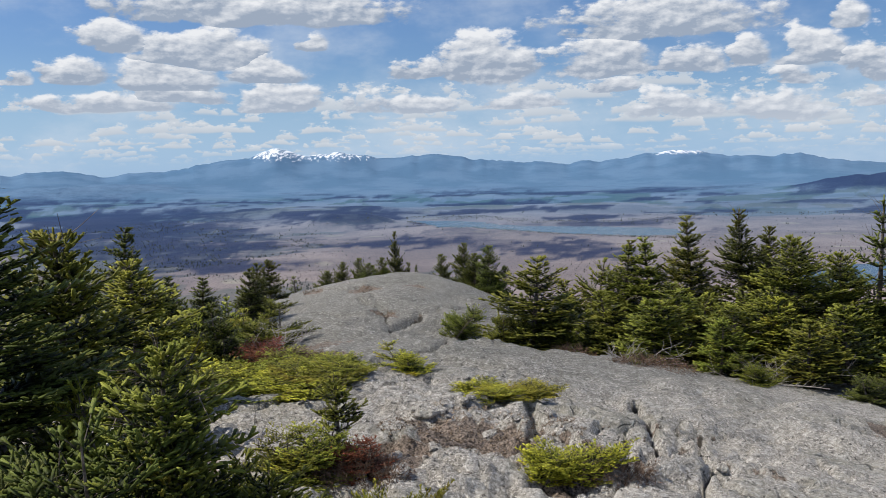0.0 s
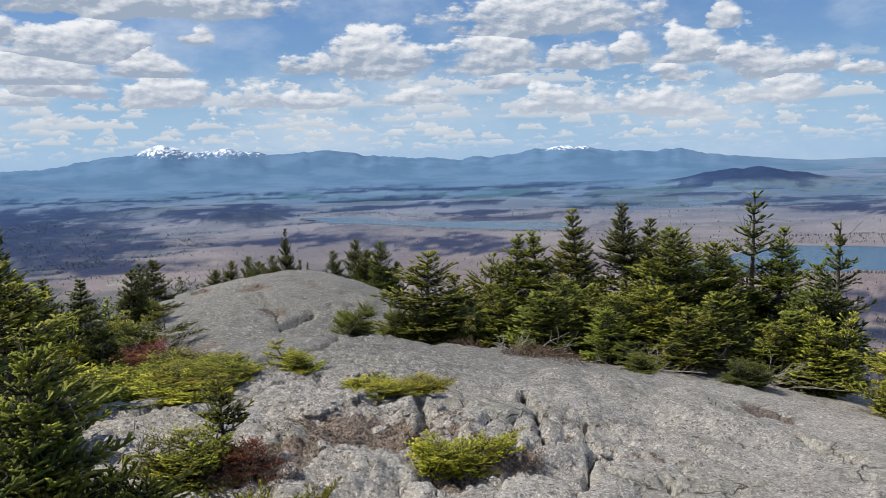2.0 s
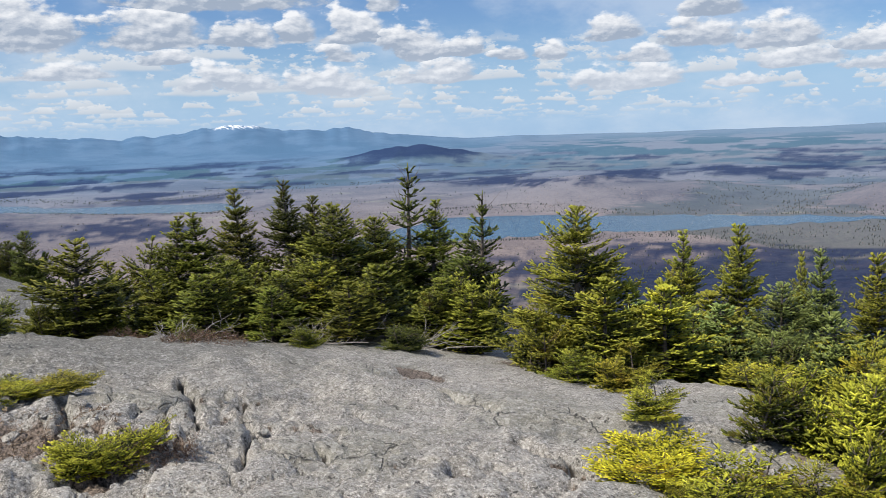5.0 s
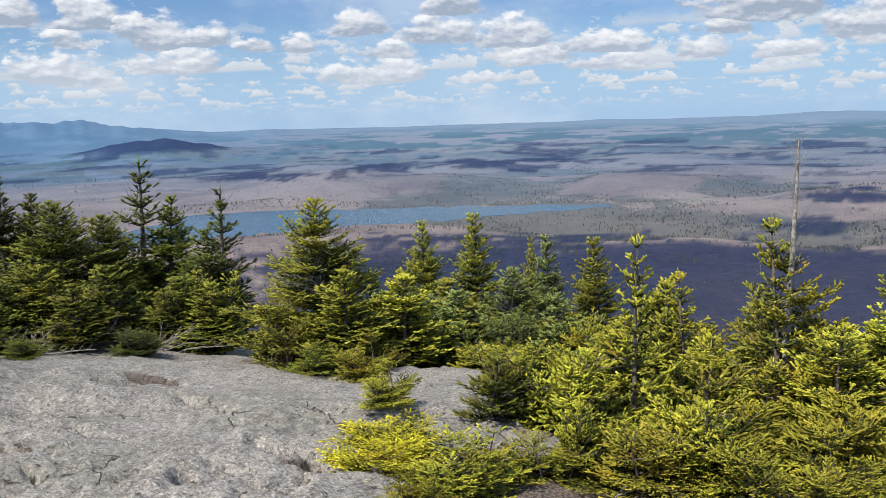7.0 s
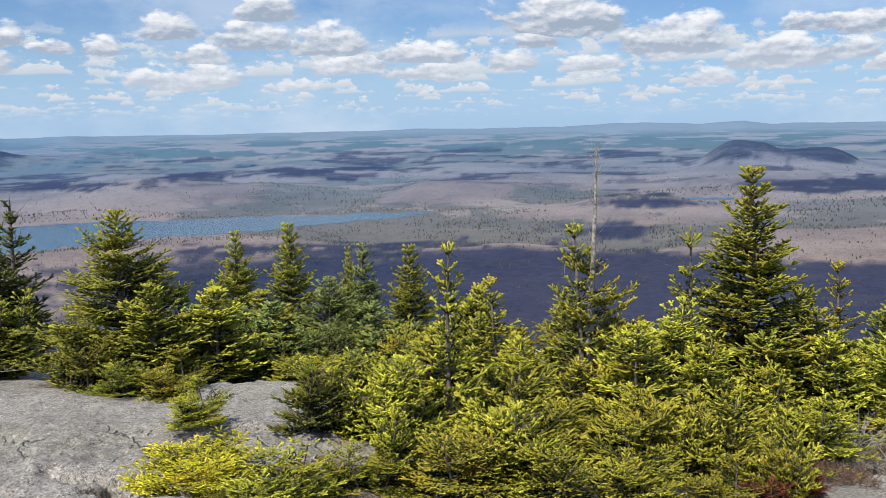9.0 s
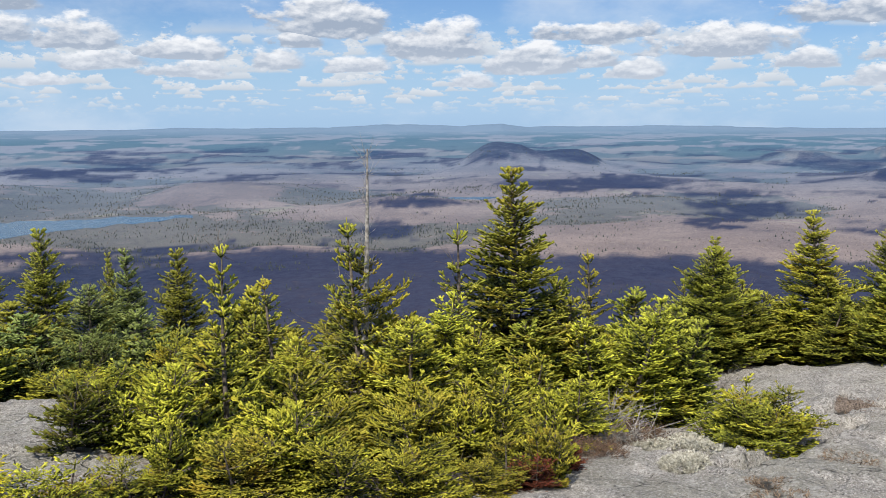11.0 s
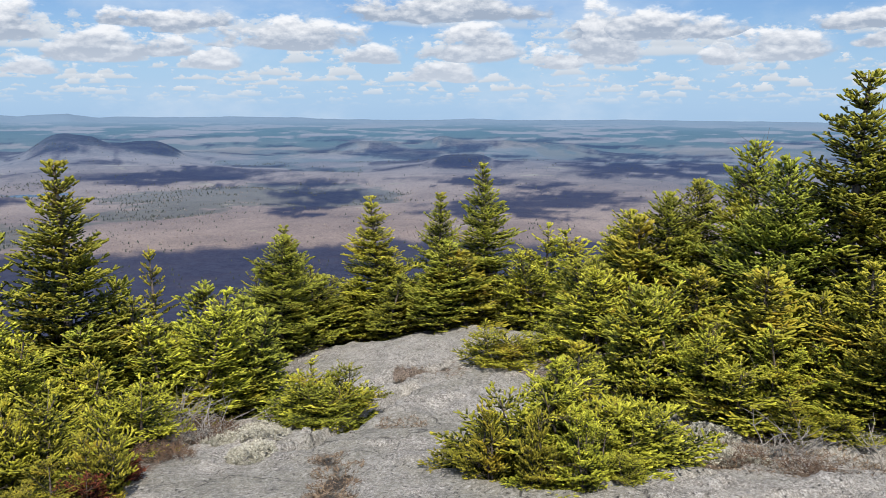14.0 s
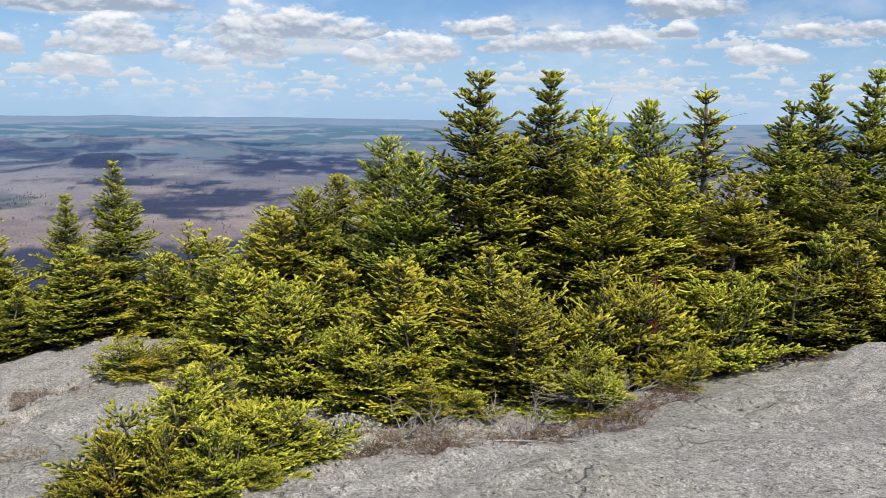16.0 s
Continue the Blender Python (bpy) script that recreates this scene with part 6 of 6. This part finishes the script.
conifer("full", "green", 6.29, -8.31, 1.32, 1.17, "in the thicket")
conifer("young", "gold", 6.18, -8.63, 0.81, 0.69, "in the thicket")
conifer("full", "gold", 7.26, -10.29, 1.18, 0.89, "in the thicket")
conifer("full", "gold", 5.78, -8.40, 1.08, 0.95, "in the thicket")
conifer("full", "green", 6.15, -9.39, 1.26, 1.16, "in the thicket")
conifer("full", "green", 6.11, -9.58, 1.38, 1.31, "in the thicket")
conifer("full", "dark", 6.02, -9.66, 1.05, 0.96, "in the thicket")
conifer("full", "dark", 6.23, -10.30, 0.94, 0.98, "in the thicket")
conifer("full", "gold", 6.42, -10.91, 1.37, 1.18, "in the thicket")
conifer("full", "gold", 4.98, -8.85, 1.18, 1.06, "in the thicket")
conifer("young", "dark", -3.31, 6.42, 0.46, 0.47, "in the thicket")
conifer("young", "green", -4.57, 9.23, 0.71, 0.56, "in the thicket")
conifer("young", "green", -3.92, 8.08, 0.52, 0.43, "in the thicket")
conifer("young", "green", -4.09, 8.73, 0.77, 0.67, "in the thicket")
conifer("full", "green", -4.87, 10.85, 0.92, 0.96, "in the thicket")
conifer("young", "dark", -4.75, 10.88, 0.58, 0.56, "in the thicket")
conifer("young", "dark", -4.64, 11.04, 0.81, 0.69, "in the thicket")
conifer("young", "green", -3.29, 8.42, 0.69, 0.71, "in the thicket")
conifer("young", "green", -3.60, 9.28, 0.71, 0.55, "in the thicket")
conifer("young", "green", -3.30, 8.98, 0.76, 0.58, "in the thicket")
conifer("full", "green", -2.82, 8.20, 0.94, 0.87, "in the thicket")
conifer("young", "green", -2.98, 8.77, 0.51, 0.54, "in the thicket")
conifer("young", "green", -2.56, 8.16, 0.60, 0.53, "in the thicket")
conifer("young", "dark", -3.32, 11.01, 0.79, 0.76, "in the thicket")
conifer("young", "green", -2.17, 7.48, 0.64, 0.48, "in the thicket")
conifer("young", "dark", -1.97, 7.47, 0.67, 0.51, "in the thicket")
conifer("young", "green", -2.84, 11.22, 0.72, 0.63, "in the thicket")
conifer("young", "green", -2.50, 10.64, 0.56, 0.55, "in the thicket")
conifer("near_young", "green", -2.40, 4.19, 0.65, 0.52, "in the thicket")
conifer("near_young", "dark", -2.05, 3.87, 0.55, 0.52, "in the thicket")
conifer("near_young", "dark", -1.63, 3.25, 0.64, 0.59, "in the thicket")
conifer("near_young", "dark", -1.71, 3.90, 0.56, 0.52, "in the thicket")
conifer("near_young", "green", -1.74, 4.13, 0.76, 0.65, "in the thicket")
conifer("full", "green", 8.41, 4.88, 1.40, 1.27, "in the thicket")
conifer("full", "green", 8.90, 4.72, 1.08, 0.93, "in the thicket")
conifer("full", "green", 8.71, 4.11, 1.09, 0.94, "in the thicket")
conifer("full", "green", 8.72, 3.93, 1.40, 1.37, "in the thicket")
conifer("full", "green", 8.25, 3.17, 1.26, 1.17, "in the thicket")
conifer("full", "gold", 8.36, 3.02, 1.14, 1.19, "in the thicket")
conifer("full", "gold", 8.91, 2.77, 1.19, 1.17, "in the thicket")
conifer("full", "green", 8.72, 2.50, 1.17, 0.93, "in the thicket")
conifer("full", "green", 9.37, 2.35, 1.19, 1.25, "in the thicket")
conifer("full", "gold", 8.90, 1.83, 1.07, 1.13, "in the thicket")
conifer("full", "green", 9.35, 1.64, 1.39, 1.44, "in the thicket")
conifer("full", "gold", 8.91, 1.14, 1.42, 1.48, "in the thicket")
conifer("full", "green", 9.75, 1.14, 1.18, 1.04, "in the thicket")
conifer("full", "gold", 9.94, 0.56, 1.07, 0.94, "in the thicket")
conifer("full", "green", 9.19, 0.38, 1.19, 1.18, "in the thicket")
conifer("young", "deep", 0.69, 11.80, 0.49, 0.40, "in the thicket")
conifer("young", "deep", 0.91, 12.53, 0.48, 0.47, "in the thicket")
conifer("young", "deep", 1.18, 13.05, 0.56, 0.53, "in the thicket")
conifer("young", "deep", 1.44, 12.40, 0.42, 0.39, "in the thicket")
conifer("young", "deep", 1.60, 12.03, 0.76, 0.63, "in the thicket")
conifer("young", "deep", 2.08, 13.41, 0.54, 0.55, "in the thicket")


# ---- summit details ----
def leaf_material(name, dark, pale):
    m, t = material(name)
    island = node(t, "ShaderNodeNewGeometry").outputs["Random Per Island"]
    c = blend(t, island, rgb(*dark), rgb(*pale))
    finish(t, node(t, "ShaderNodeBsdfPrincipled", {"Base Color": c, "Roughness": 0.9}).outputs[0])
    return m


LICHEN = leaf_material("reindeer_lichen", (0.30, 0.29, 0.23), (0.62, 0.60, 0.52))
HEATH = leaf_material("dry_heath", (0.05, 0.032, 0.022), (0.26, 0.165, 0.11))
STRAW = leaf_material("leaf_litter", (0.06, 0.04, 0.028), (0.34, 0.25, 0.17))
VALLEY_GREEN = leaf_material("valley_conifer_needles", (0.030, 0.042, 0.045), (0.075, 0.088, 0.075))
VALLEY_GREY = leaf_material("bare_hardwood_twigs", (0.13, 0.105, 0.105), (0.31, 0.262, 0.24))


def stone(x, y, size, seed, label="grey lichen-flecked granite stone on the slab"):
    rng = np.random.RandomState(seed)
    bm = bmesh.new()
    bmesh.ops.create_icosphere(bm, subdivisions=3, radius=size)
    squash = Vector((rng.uniform(0.8, 1.3), rng.uniform(0.7, 1.0), rng.uniform(0.4, 0.65)))
    shift = Vector(rng.uniform(0, 50, 3))
    for v in bm.verts:
        k = 1 + 0.45 * noise.noise(v.co / size * 1.1 + shift) + 0.14 * noise.noise(v.co / size * 3.3 + shift)
        v.co = Vector((v.co.x * squash.x, v.co.y * squash.y, v.co.z * squash.z)) * k
    me = bpy.data.meshes.new("stone")
    bm.to_mesh(me)
    bm.free()
    me.materials.append(GRANITE)
    ob = new("stone", me)
    ob.matrix_world = pose(x, y, ground_z(x, y) + size * 0.12, rng.uniform(-8, 8), rng.uniform(-8, 8), rng.uniform(0, 360))
    tagged(ob, label, "stone", "loose stones on the slab")


def blades_thing(name, label, category, x, y, width, height, count, mat, reach, broad, upright=0.7, twig=0.05, blades=5, kind=""):
    """A low tuft or mat: stems spread over a round patch, each with small blades."""
    rng = np.random.RandomState(int(abs(x * 131 + y * 57) * 10) % 100000)
    r, a = width / 2 * np.sqrt(rng.rand(count)), rng.rand(count) * 6.283
    px, py = x + r * np.cos(a), y + r * np.sin(a) * 0.8
    z0 = summit(px, py) + relief(px, py)[0]
    hump = height * (1 - (r / (width / 2)) ** 2) * (0.5 + 0.5 * rng.rand(count))
    P = np.stack([px - x, py - y, z0 + hump * 0.8 - ground_z(x, y)], 1)
    D = np.stack([np.cos(a) * (1 - upright), np.sin(a) * (1 - upright), np.full(count, upright)], 1) + rng.normal(size=(count, 3)) * 0.35
    D /= np.linalg.norm(D, axis=1, keepdims=True)
    V, tint = twig_blades(P, D, twig * (0.6 + 0.8 * rng.rand(count)), rng.rand(count), rng, blades, reach, broad)
    me = grid_mesh(name, V, np.arange(len(V)).reshape(-1, 3), [mat], attrs={"tint": tint}, flat=True)
    ob = new(name, me)
    ob.location = (x, y, ground_z(x, y))
    return tagged(ob, label, category, kind=kind)


def dead_brush(x, y, width, height, count, seed):
    """Bare grey twigs of a dead krummholz bush."""
    rng = np.random.RandomState(seed)
    pieces = []
    for k in range(count):
        a, up = rng.rand() * 6.283, rng.uniform(0.25, 1.1)
        d = np.array([math.cos(a) * math.cos(up), math.sin(a) * math.cos(up), math.sin(up)])
        foot = np.array([rng.uniform(-1, 1), rng.uniform(-1, 1), 0]) * width * 0.25
        ln = height / max(0.5, d[2]) * rng.uniform(0.5, 1.1)
        c = np.array([foot + d * ln * s + np.array([0, 0, -0.12 * ln * s * s]) + rng.normal(size=3) * 0.012 for s in np.linspace(0, 1, 5)])
        pieces.append(tube(c, np.linspace(0.006, 0.0018, 5), 4))
        for e in range(6):
            p = c[rng.randint(1, 4)]
            dd = d * 0.5 + rng.normal(size=3) * 0.5
            q = p + dd * ln * 0.18
            pieces.append(tube([p, q, q + dd * ln * 0.12 + rng.normal(size=3) * 0.02], [0.003, 0.002, 0.001], 3))
    V, F = join(pieces)
    ob = new("dead_bush", grid_mesh("dead_bush", V, F, [DEAD]))
    ob.location = (x, y, ground_z(x, y) - 0.02)
    tagged(ob, "bare grey twigs of a dead stunted bush", "dead bush", "dead bushes")


def fallen_branch(x, y, length, turn, seed):
    rng = np.random.RandomState(seed)
    c = np.array([[length * (s - 0.5), 0.06 * length * math.sin(3 * s + seed), 0.015 + 0.05 * length * s * (1 - s)] for s in np.linspace(0, 1, 8)])
    pieces = [tube(c, np.linspace(0.011, 0.004, 8), 6)]
    for k in range(7):
        p = c[rng.randint(1, 7)]
        d = np.array([0.5, rng.choice([-1, 1]) * 0.8, rng.uniform(0, 0.5)]) * length * rng.uniform(0.12, 0.25)
        pieces.append(tube([p, p + d * 0.6, p + d], [0.005, 0.003, 0.0012], 4))
    V, F = join(pieces)
    ob = new("fallen_branch", grid_mesh("fallen_branch", V, F, [DEAD]))
    ob.matrix_world = pose(x, y, ground_z(x, y) + 0.01, 0, 0, turn)
    tagged(ob, "weathered grey fallen branch on the ground", "branch", "fallen branches")


def pool(x, y, width, depth, turn):
    n = 28
    a = np.arange(n) / n * 2 * math.pi
    rad = 1 + 0.5 * fbm(np.cos(a) * 1.3 + x, np.sin(a) * 1.3 + y, 3)
    V = np.concatenate([[[0, 0, 0]], np.stack([width * rad * np.cos(a), depth * rad * np.sin(a), 0 * a], 1)])
    F = np.stack([np.zeros(n, int), 1 + np.arange(n), 1 + (np.arange(n) + 1) % n], 1)
    ob = new("puddle", grid_mesh("puddle", V, F, [POOL]))
    ob.matrix_world = pose(x, y, ground_z(x, y) + 0.025, 0, 0, turn)
    tagged(ob, "shallow brown rain puddle in a hollow of the granite", "puddle", "rain puddles")


POOL, pt = material("puddle_water")
finish(pt, node(pt, "ShaderNodeBsdfPrincipled", {"Base Color": rgb(0.07, 0.045, 0.025), "Roughness": 0.08}).outputs[0])

STONES = random.Random(11)
for k in range(46):
    sx, sy = STONES.gauss(-0.15, 0.55), STONES.gauss(5.2, 0.7)
    stone(sx, sy, STONES.uniform(0.015, 0.055), k)
stone(0.02, 5.35, 0.11, 301)
stone(-0.28, 4.55, 0.08, 302)
stone(-0.75, 4.2, 0.16, 303)
stone(-0.15, 5.75, 0.09, 304)
stone(0.35, 5.95, 0.10, 305)
for k in range(14):
    stone(STONES.gauss(7.4, 0.5), STONES.gauss(0.4, 0.4), STONES.uniform(0.02, 0.06), 400 + k)

pool(3.12, 3.92, 0.33, 0.07, -79)
pool(2.28, 4.17, 0.20, 0.05, 20)
pool(2.91, 3.60, 0.13, 0.06, 10)
pool(2.42, 4.00, 0.14, 0.05, 30)

for x, y, w, h, n, s in ((8.2, 1.05, 0.8, 0.42, 34, 1), (7.7, 0.7, 0.7, 0.35, 26, 2), (6.15, -3.75, 0.6, 0.30, 24, 3), (5.6, -4.3, 0.6, 0.30, 24, 4), (5.75, -5.4, 0.5, 0.40, 20, 5), (6.7, -6.6, 0.7, 0.4, 24, 6), (8.9, -3.3, 0.5, 0.3, 16, 7),
                     (-1.05, 4.9, 0.35, 0.22, 10, 9), (2.0, 9.3, 0.7, 0.3, 18, 10), (3.6, 9.6, 0.7, 0.4, 18, 11), (4.7, 9.0, 0.6, 0.4, 16, 12), (5.2, 4.2, 0.6, 0.3, 14, 13), (8.6, 1.9, 0.6, 0.5, 18, 14), (7.8, 4.1, 0.5, 0.7, 14, 15), (-1.9, 9.6, 0.7, 0.35, 18, 16),
                     (6.40, -5.08, 0.6, 0.34, 40, 21), (5.93, -5.27, 0.6, 0.3, 40, 22), (6.53, -6.70, 0.7, 0.5, 44, 23), (7.92, -3.93, 0.5, 0.28, 26, 24), (8.66, 1.40, 0.8, 0.42, 46, 25), (9.23, 1.00, 0.7, 0.4, 40, 26), (10.77, -0.01, 0.5, 0.25, 26, 27)):
    dead_brush(x, y, w, h, n, s)
for x, y, ln, tr, s in ((4.4, 2.6, 0.8, 20, 1), (5.0, 1.9, 0.6, -40, 2), (5.3, -4.0, 0.7, 60, 3), (5.4, -5.3, 0.6, 100, 4), (2.3, 9.4, 0.7, 10, 5), (3.7, 9.0, 0.6, -20, 6)):
    fallen_branch(x, y, ln, tr, s)
for x, y, w, n in ((7.65, 0.35, 0.75, 900), (8.1, 0.05, 0.6, 600), (6.35, -3.0, 0.45, 420), (6.05, -3.35, 0.4, 360), (8.9, -3.2, 0.6, 420), (9.2, -3.8, 0.6, 420), (8.3, -3.4, 0.6, 420), (7.55, -3.5, 0.6, 420), (6.75, -3.45, 0.5, 380), (7.4, 0.15, 0.6, 560), (7.95, -0.2, 0.5, 420),
                   (7.88, 0.10, 0.5, 700), (6.78, 0.17, 0.45, 600), (8.06, -3.40, 0.4, 420), (7.41, -3.47, 0.35, 380), (6.22, -3.29, 0.4, 420)):
    blades_thing("lichen_mat", "pale grey-white reindeer lichen cushion on the slab", "lichen", x, y, w, 0.06, n, LICHEN, 0.018, 0.009, 0.6, 0.03, 6, "stuff")
for x, y, w, h, n in ((-1.53, 16.4, 0.3, 0.05, 50), (-2.67, 17.31, 0.35, 0.05, 60), (-0.96, 14.01, 0.25, 0.04, 40), (5.65, -3.6, 0.4, 0.10, 160), (5.3, -4.25, 0.35, 0.14, 150), (5.1, -4.8, 0.4, 0.14, 160), (5.5, -5.7, 0.4, 0.16, 160), (7.2, 0.95, 0.5, 0.16, 200), (6.9, 0.75, 0.35, 0.14, 140), (5.9, -3.3, 0.3, 0.1, 110), (5.05, -4.45, 0.25, 0.1, 90), (5.3, -5.2, 0.3, 0.12, 110), (-0.45, 4.5, 0.5, 0.08, 360), (-0.65, 4.75, 0.4, 0.10, 300), (0.95, 4.85, 0.5, 0.03, 260), (2.2, 9.1, 0.9, 0.14, 460),
                      (-1.35, 7.5, 0.7, 0.12, 380), (1.6, 11.2, 0.8, 0.14, 380), (7.9, 0.6, 0.7, 0.16, 420)):
    blades_thing("heath_tuft", "dry reddish-brown heath tuft beside the granite", "heath", x, y, w, h, n, HEATH, 0.022, 0.004, 0.75, 0.08, 6, "stuff")
blades_thing("leaf_litter", "brown needle and leaf litter on the rock", "litter", 0.2, 5.4, 1.3, 0.01, 900, STRAW, 0.02, 0.006, 0.15, 0.03, 3, "stuff")
blades_thing("leaf_litter", "brown needle and leaf litter on the rock", "litter", 6.0, -3.6, 2.0, 0.02, 1500, STRAW, 0.025, 0.006, 0.2, 0.04, 3, "stuff")
blades_thing("leaf_litter", "brown needle and leaf litter on the rock", "litter", 9.4, -1.5, 0.9, 0.01, 260, STRAW, 0.025, 0.006, 0.2, 0.04, 3, "stuff")
for x, y, w, n in ((6.35, -0.38, 0.35, 160), (5.95, -0.45, 0.4, 220), (5.55, -0.42, 0.4, 220), (5.2, -0.38, 0.35, 160), (7.3, -1.0, 0.5, 160)):
    blades_thing("leaf_litter", "brown needle and leaf litter on the rock", "litter", x, y, w, 0.01, n, STRAW, 0.02, 0.006, 0.15, 0.03, 3, "stuff")


# ---- woods in the valley, too many to count ----
def valley_woods(name, label, count, mat, seed, tall, sides, cut, near, far_, in_belts=True):
    rng = np.random.RandomState(seed)
    b = rng.uniform(-32, 150, count * 4)
    r = near * (far_ / near) ** rng.rand(count * 4)
    x, y = r * np.sin(np.radians(b)), r * np.cos(np.radians(b))
    keep = 0.5 * fbm(x * 0.006, y * 0.006, 3) + 0.6 * fbm(x * 0.03, y * 0.03, 3) > cut
    shore = np.zeros(len(b), bool)
    for s in LAKES:
        fa, ne = np.interp(b, [q[0] for q in s], [q[1] for q in s]), np.interp(b, [q[0] for q in s], [q[2] for q in s])
        inside = (b > s[0][0] - 0.3) & (b < s[-1][0] + 0.3)
        shore |= inside & (((r > ne * 0.93) & (r < ne * 0.985)) | ((r > fa * 1.02) & (r < fa * 1.10)))
        keep &= ~(inside & (r >= ne * 0.975) & (r <= fa * 1.03))
    keep |= shore
    b, r, shore = b[keep][:count], r[keep][:count], shore[keep][:count]
    x, y, z, shade_woods, *_, belt = plain(b, r)
    if in_belts:
        clear = (belt + 0.5 * fbm(x * 0.012, y * 0.012, 3) > 0.45) | (rng.rand(len(b)) < 0.12) | shore
    else:
        # bare woods keep out of the painted cloud shadow
        clear = shade_woods < 0.35
    b, r, x, y, z = b[clear], r[clear], x[clear], y[clear], z[clear]
    n = len(b)
    h = tall * rng.uniform(0.4, 1.3, n) * (0.9 + r / 3000)
    w = h * rng.uniform(0.2, 0.36, n)
    a = np.arange(sides) / sides * 6.283
    base = np.stack([x[:, None] + w[:, None] * np.cos(a), y[:, None] + w[:, None] * np.sin(a), np.repeat((z + 0.12 * h)[:, None], sides, 1)], -1)
    V = np.concatenate([base, np.stack([x, y, z + h], 1)[:, None]], 1).reshape(-1, 3)
    i = np.arange(n)[:, None] * (sides + 1)
    k = np.arange(sides)
    F = np.stack([i + k, i + (k + 1) % sides, np.broadcast_to(i + sides, (n, sides))], -1).reshape(-1, 3)
    tagged(new(name, grid_mesh(name, V, F, [mat], flat=True)), label, "woods", kind="stuff")


valley_woods("conifer_woods", "scattered dark conifers across the valley floor", 60000, VALLEY_GREEN, 3, 2.0, 4, 0.0, 430, 2300)
valley_woods("bare_woods", "leafless grey-brown hardwoods across the valley floor", 34000, VALLEY_GREY, 4, 1.3, 3, -0.08, 480, 1500, False)
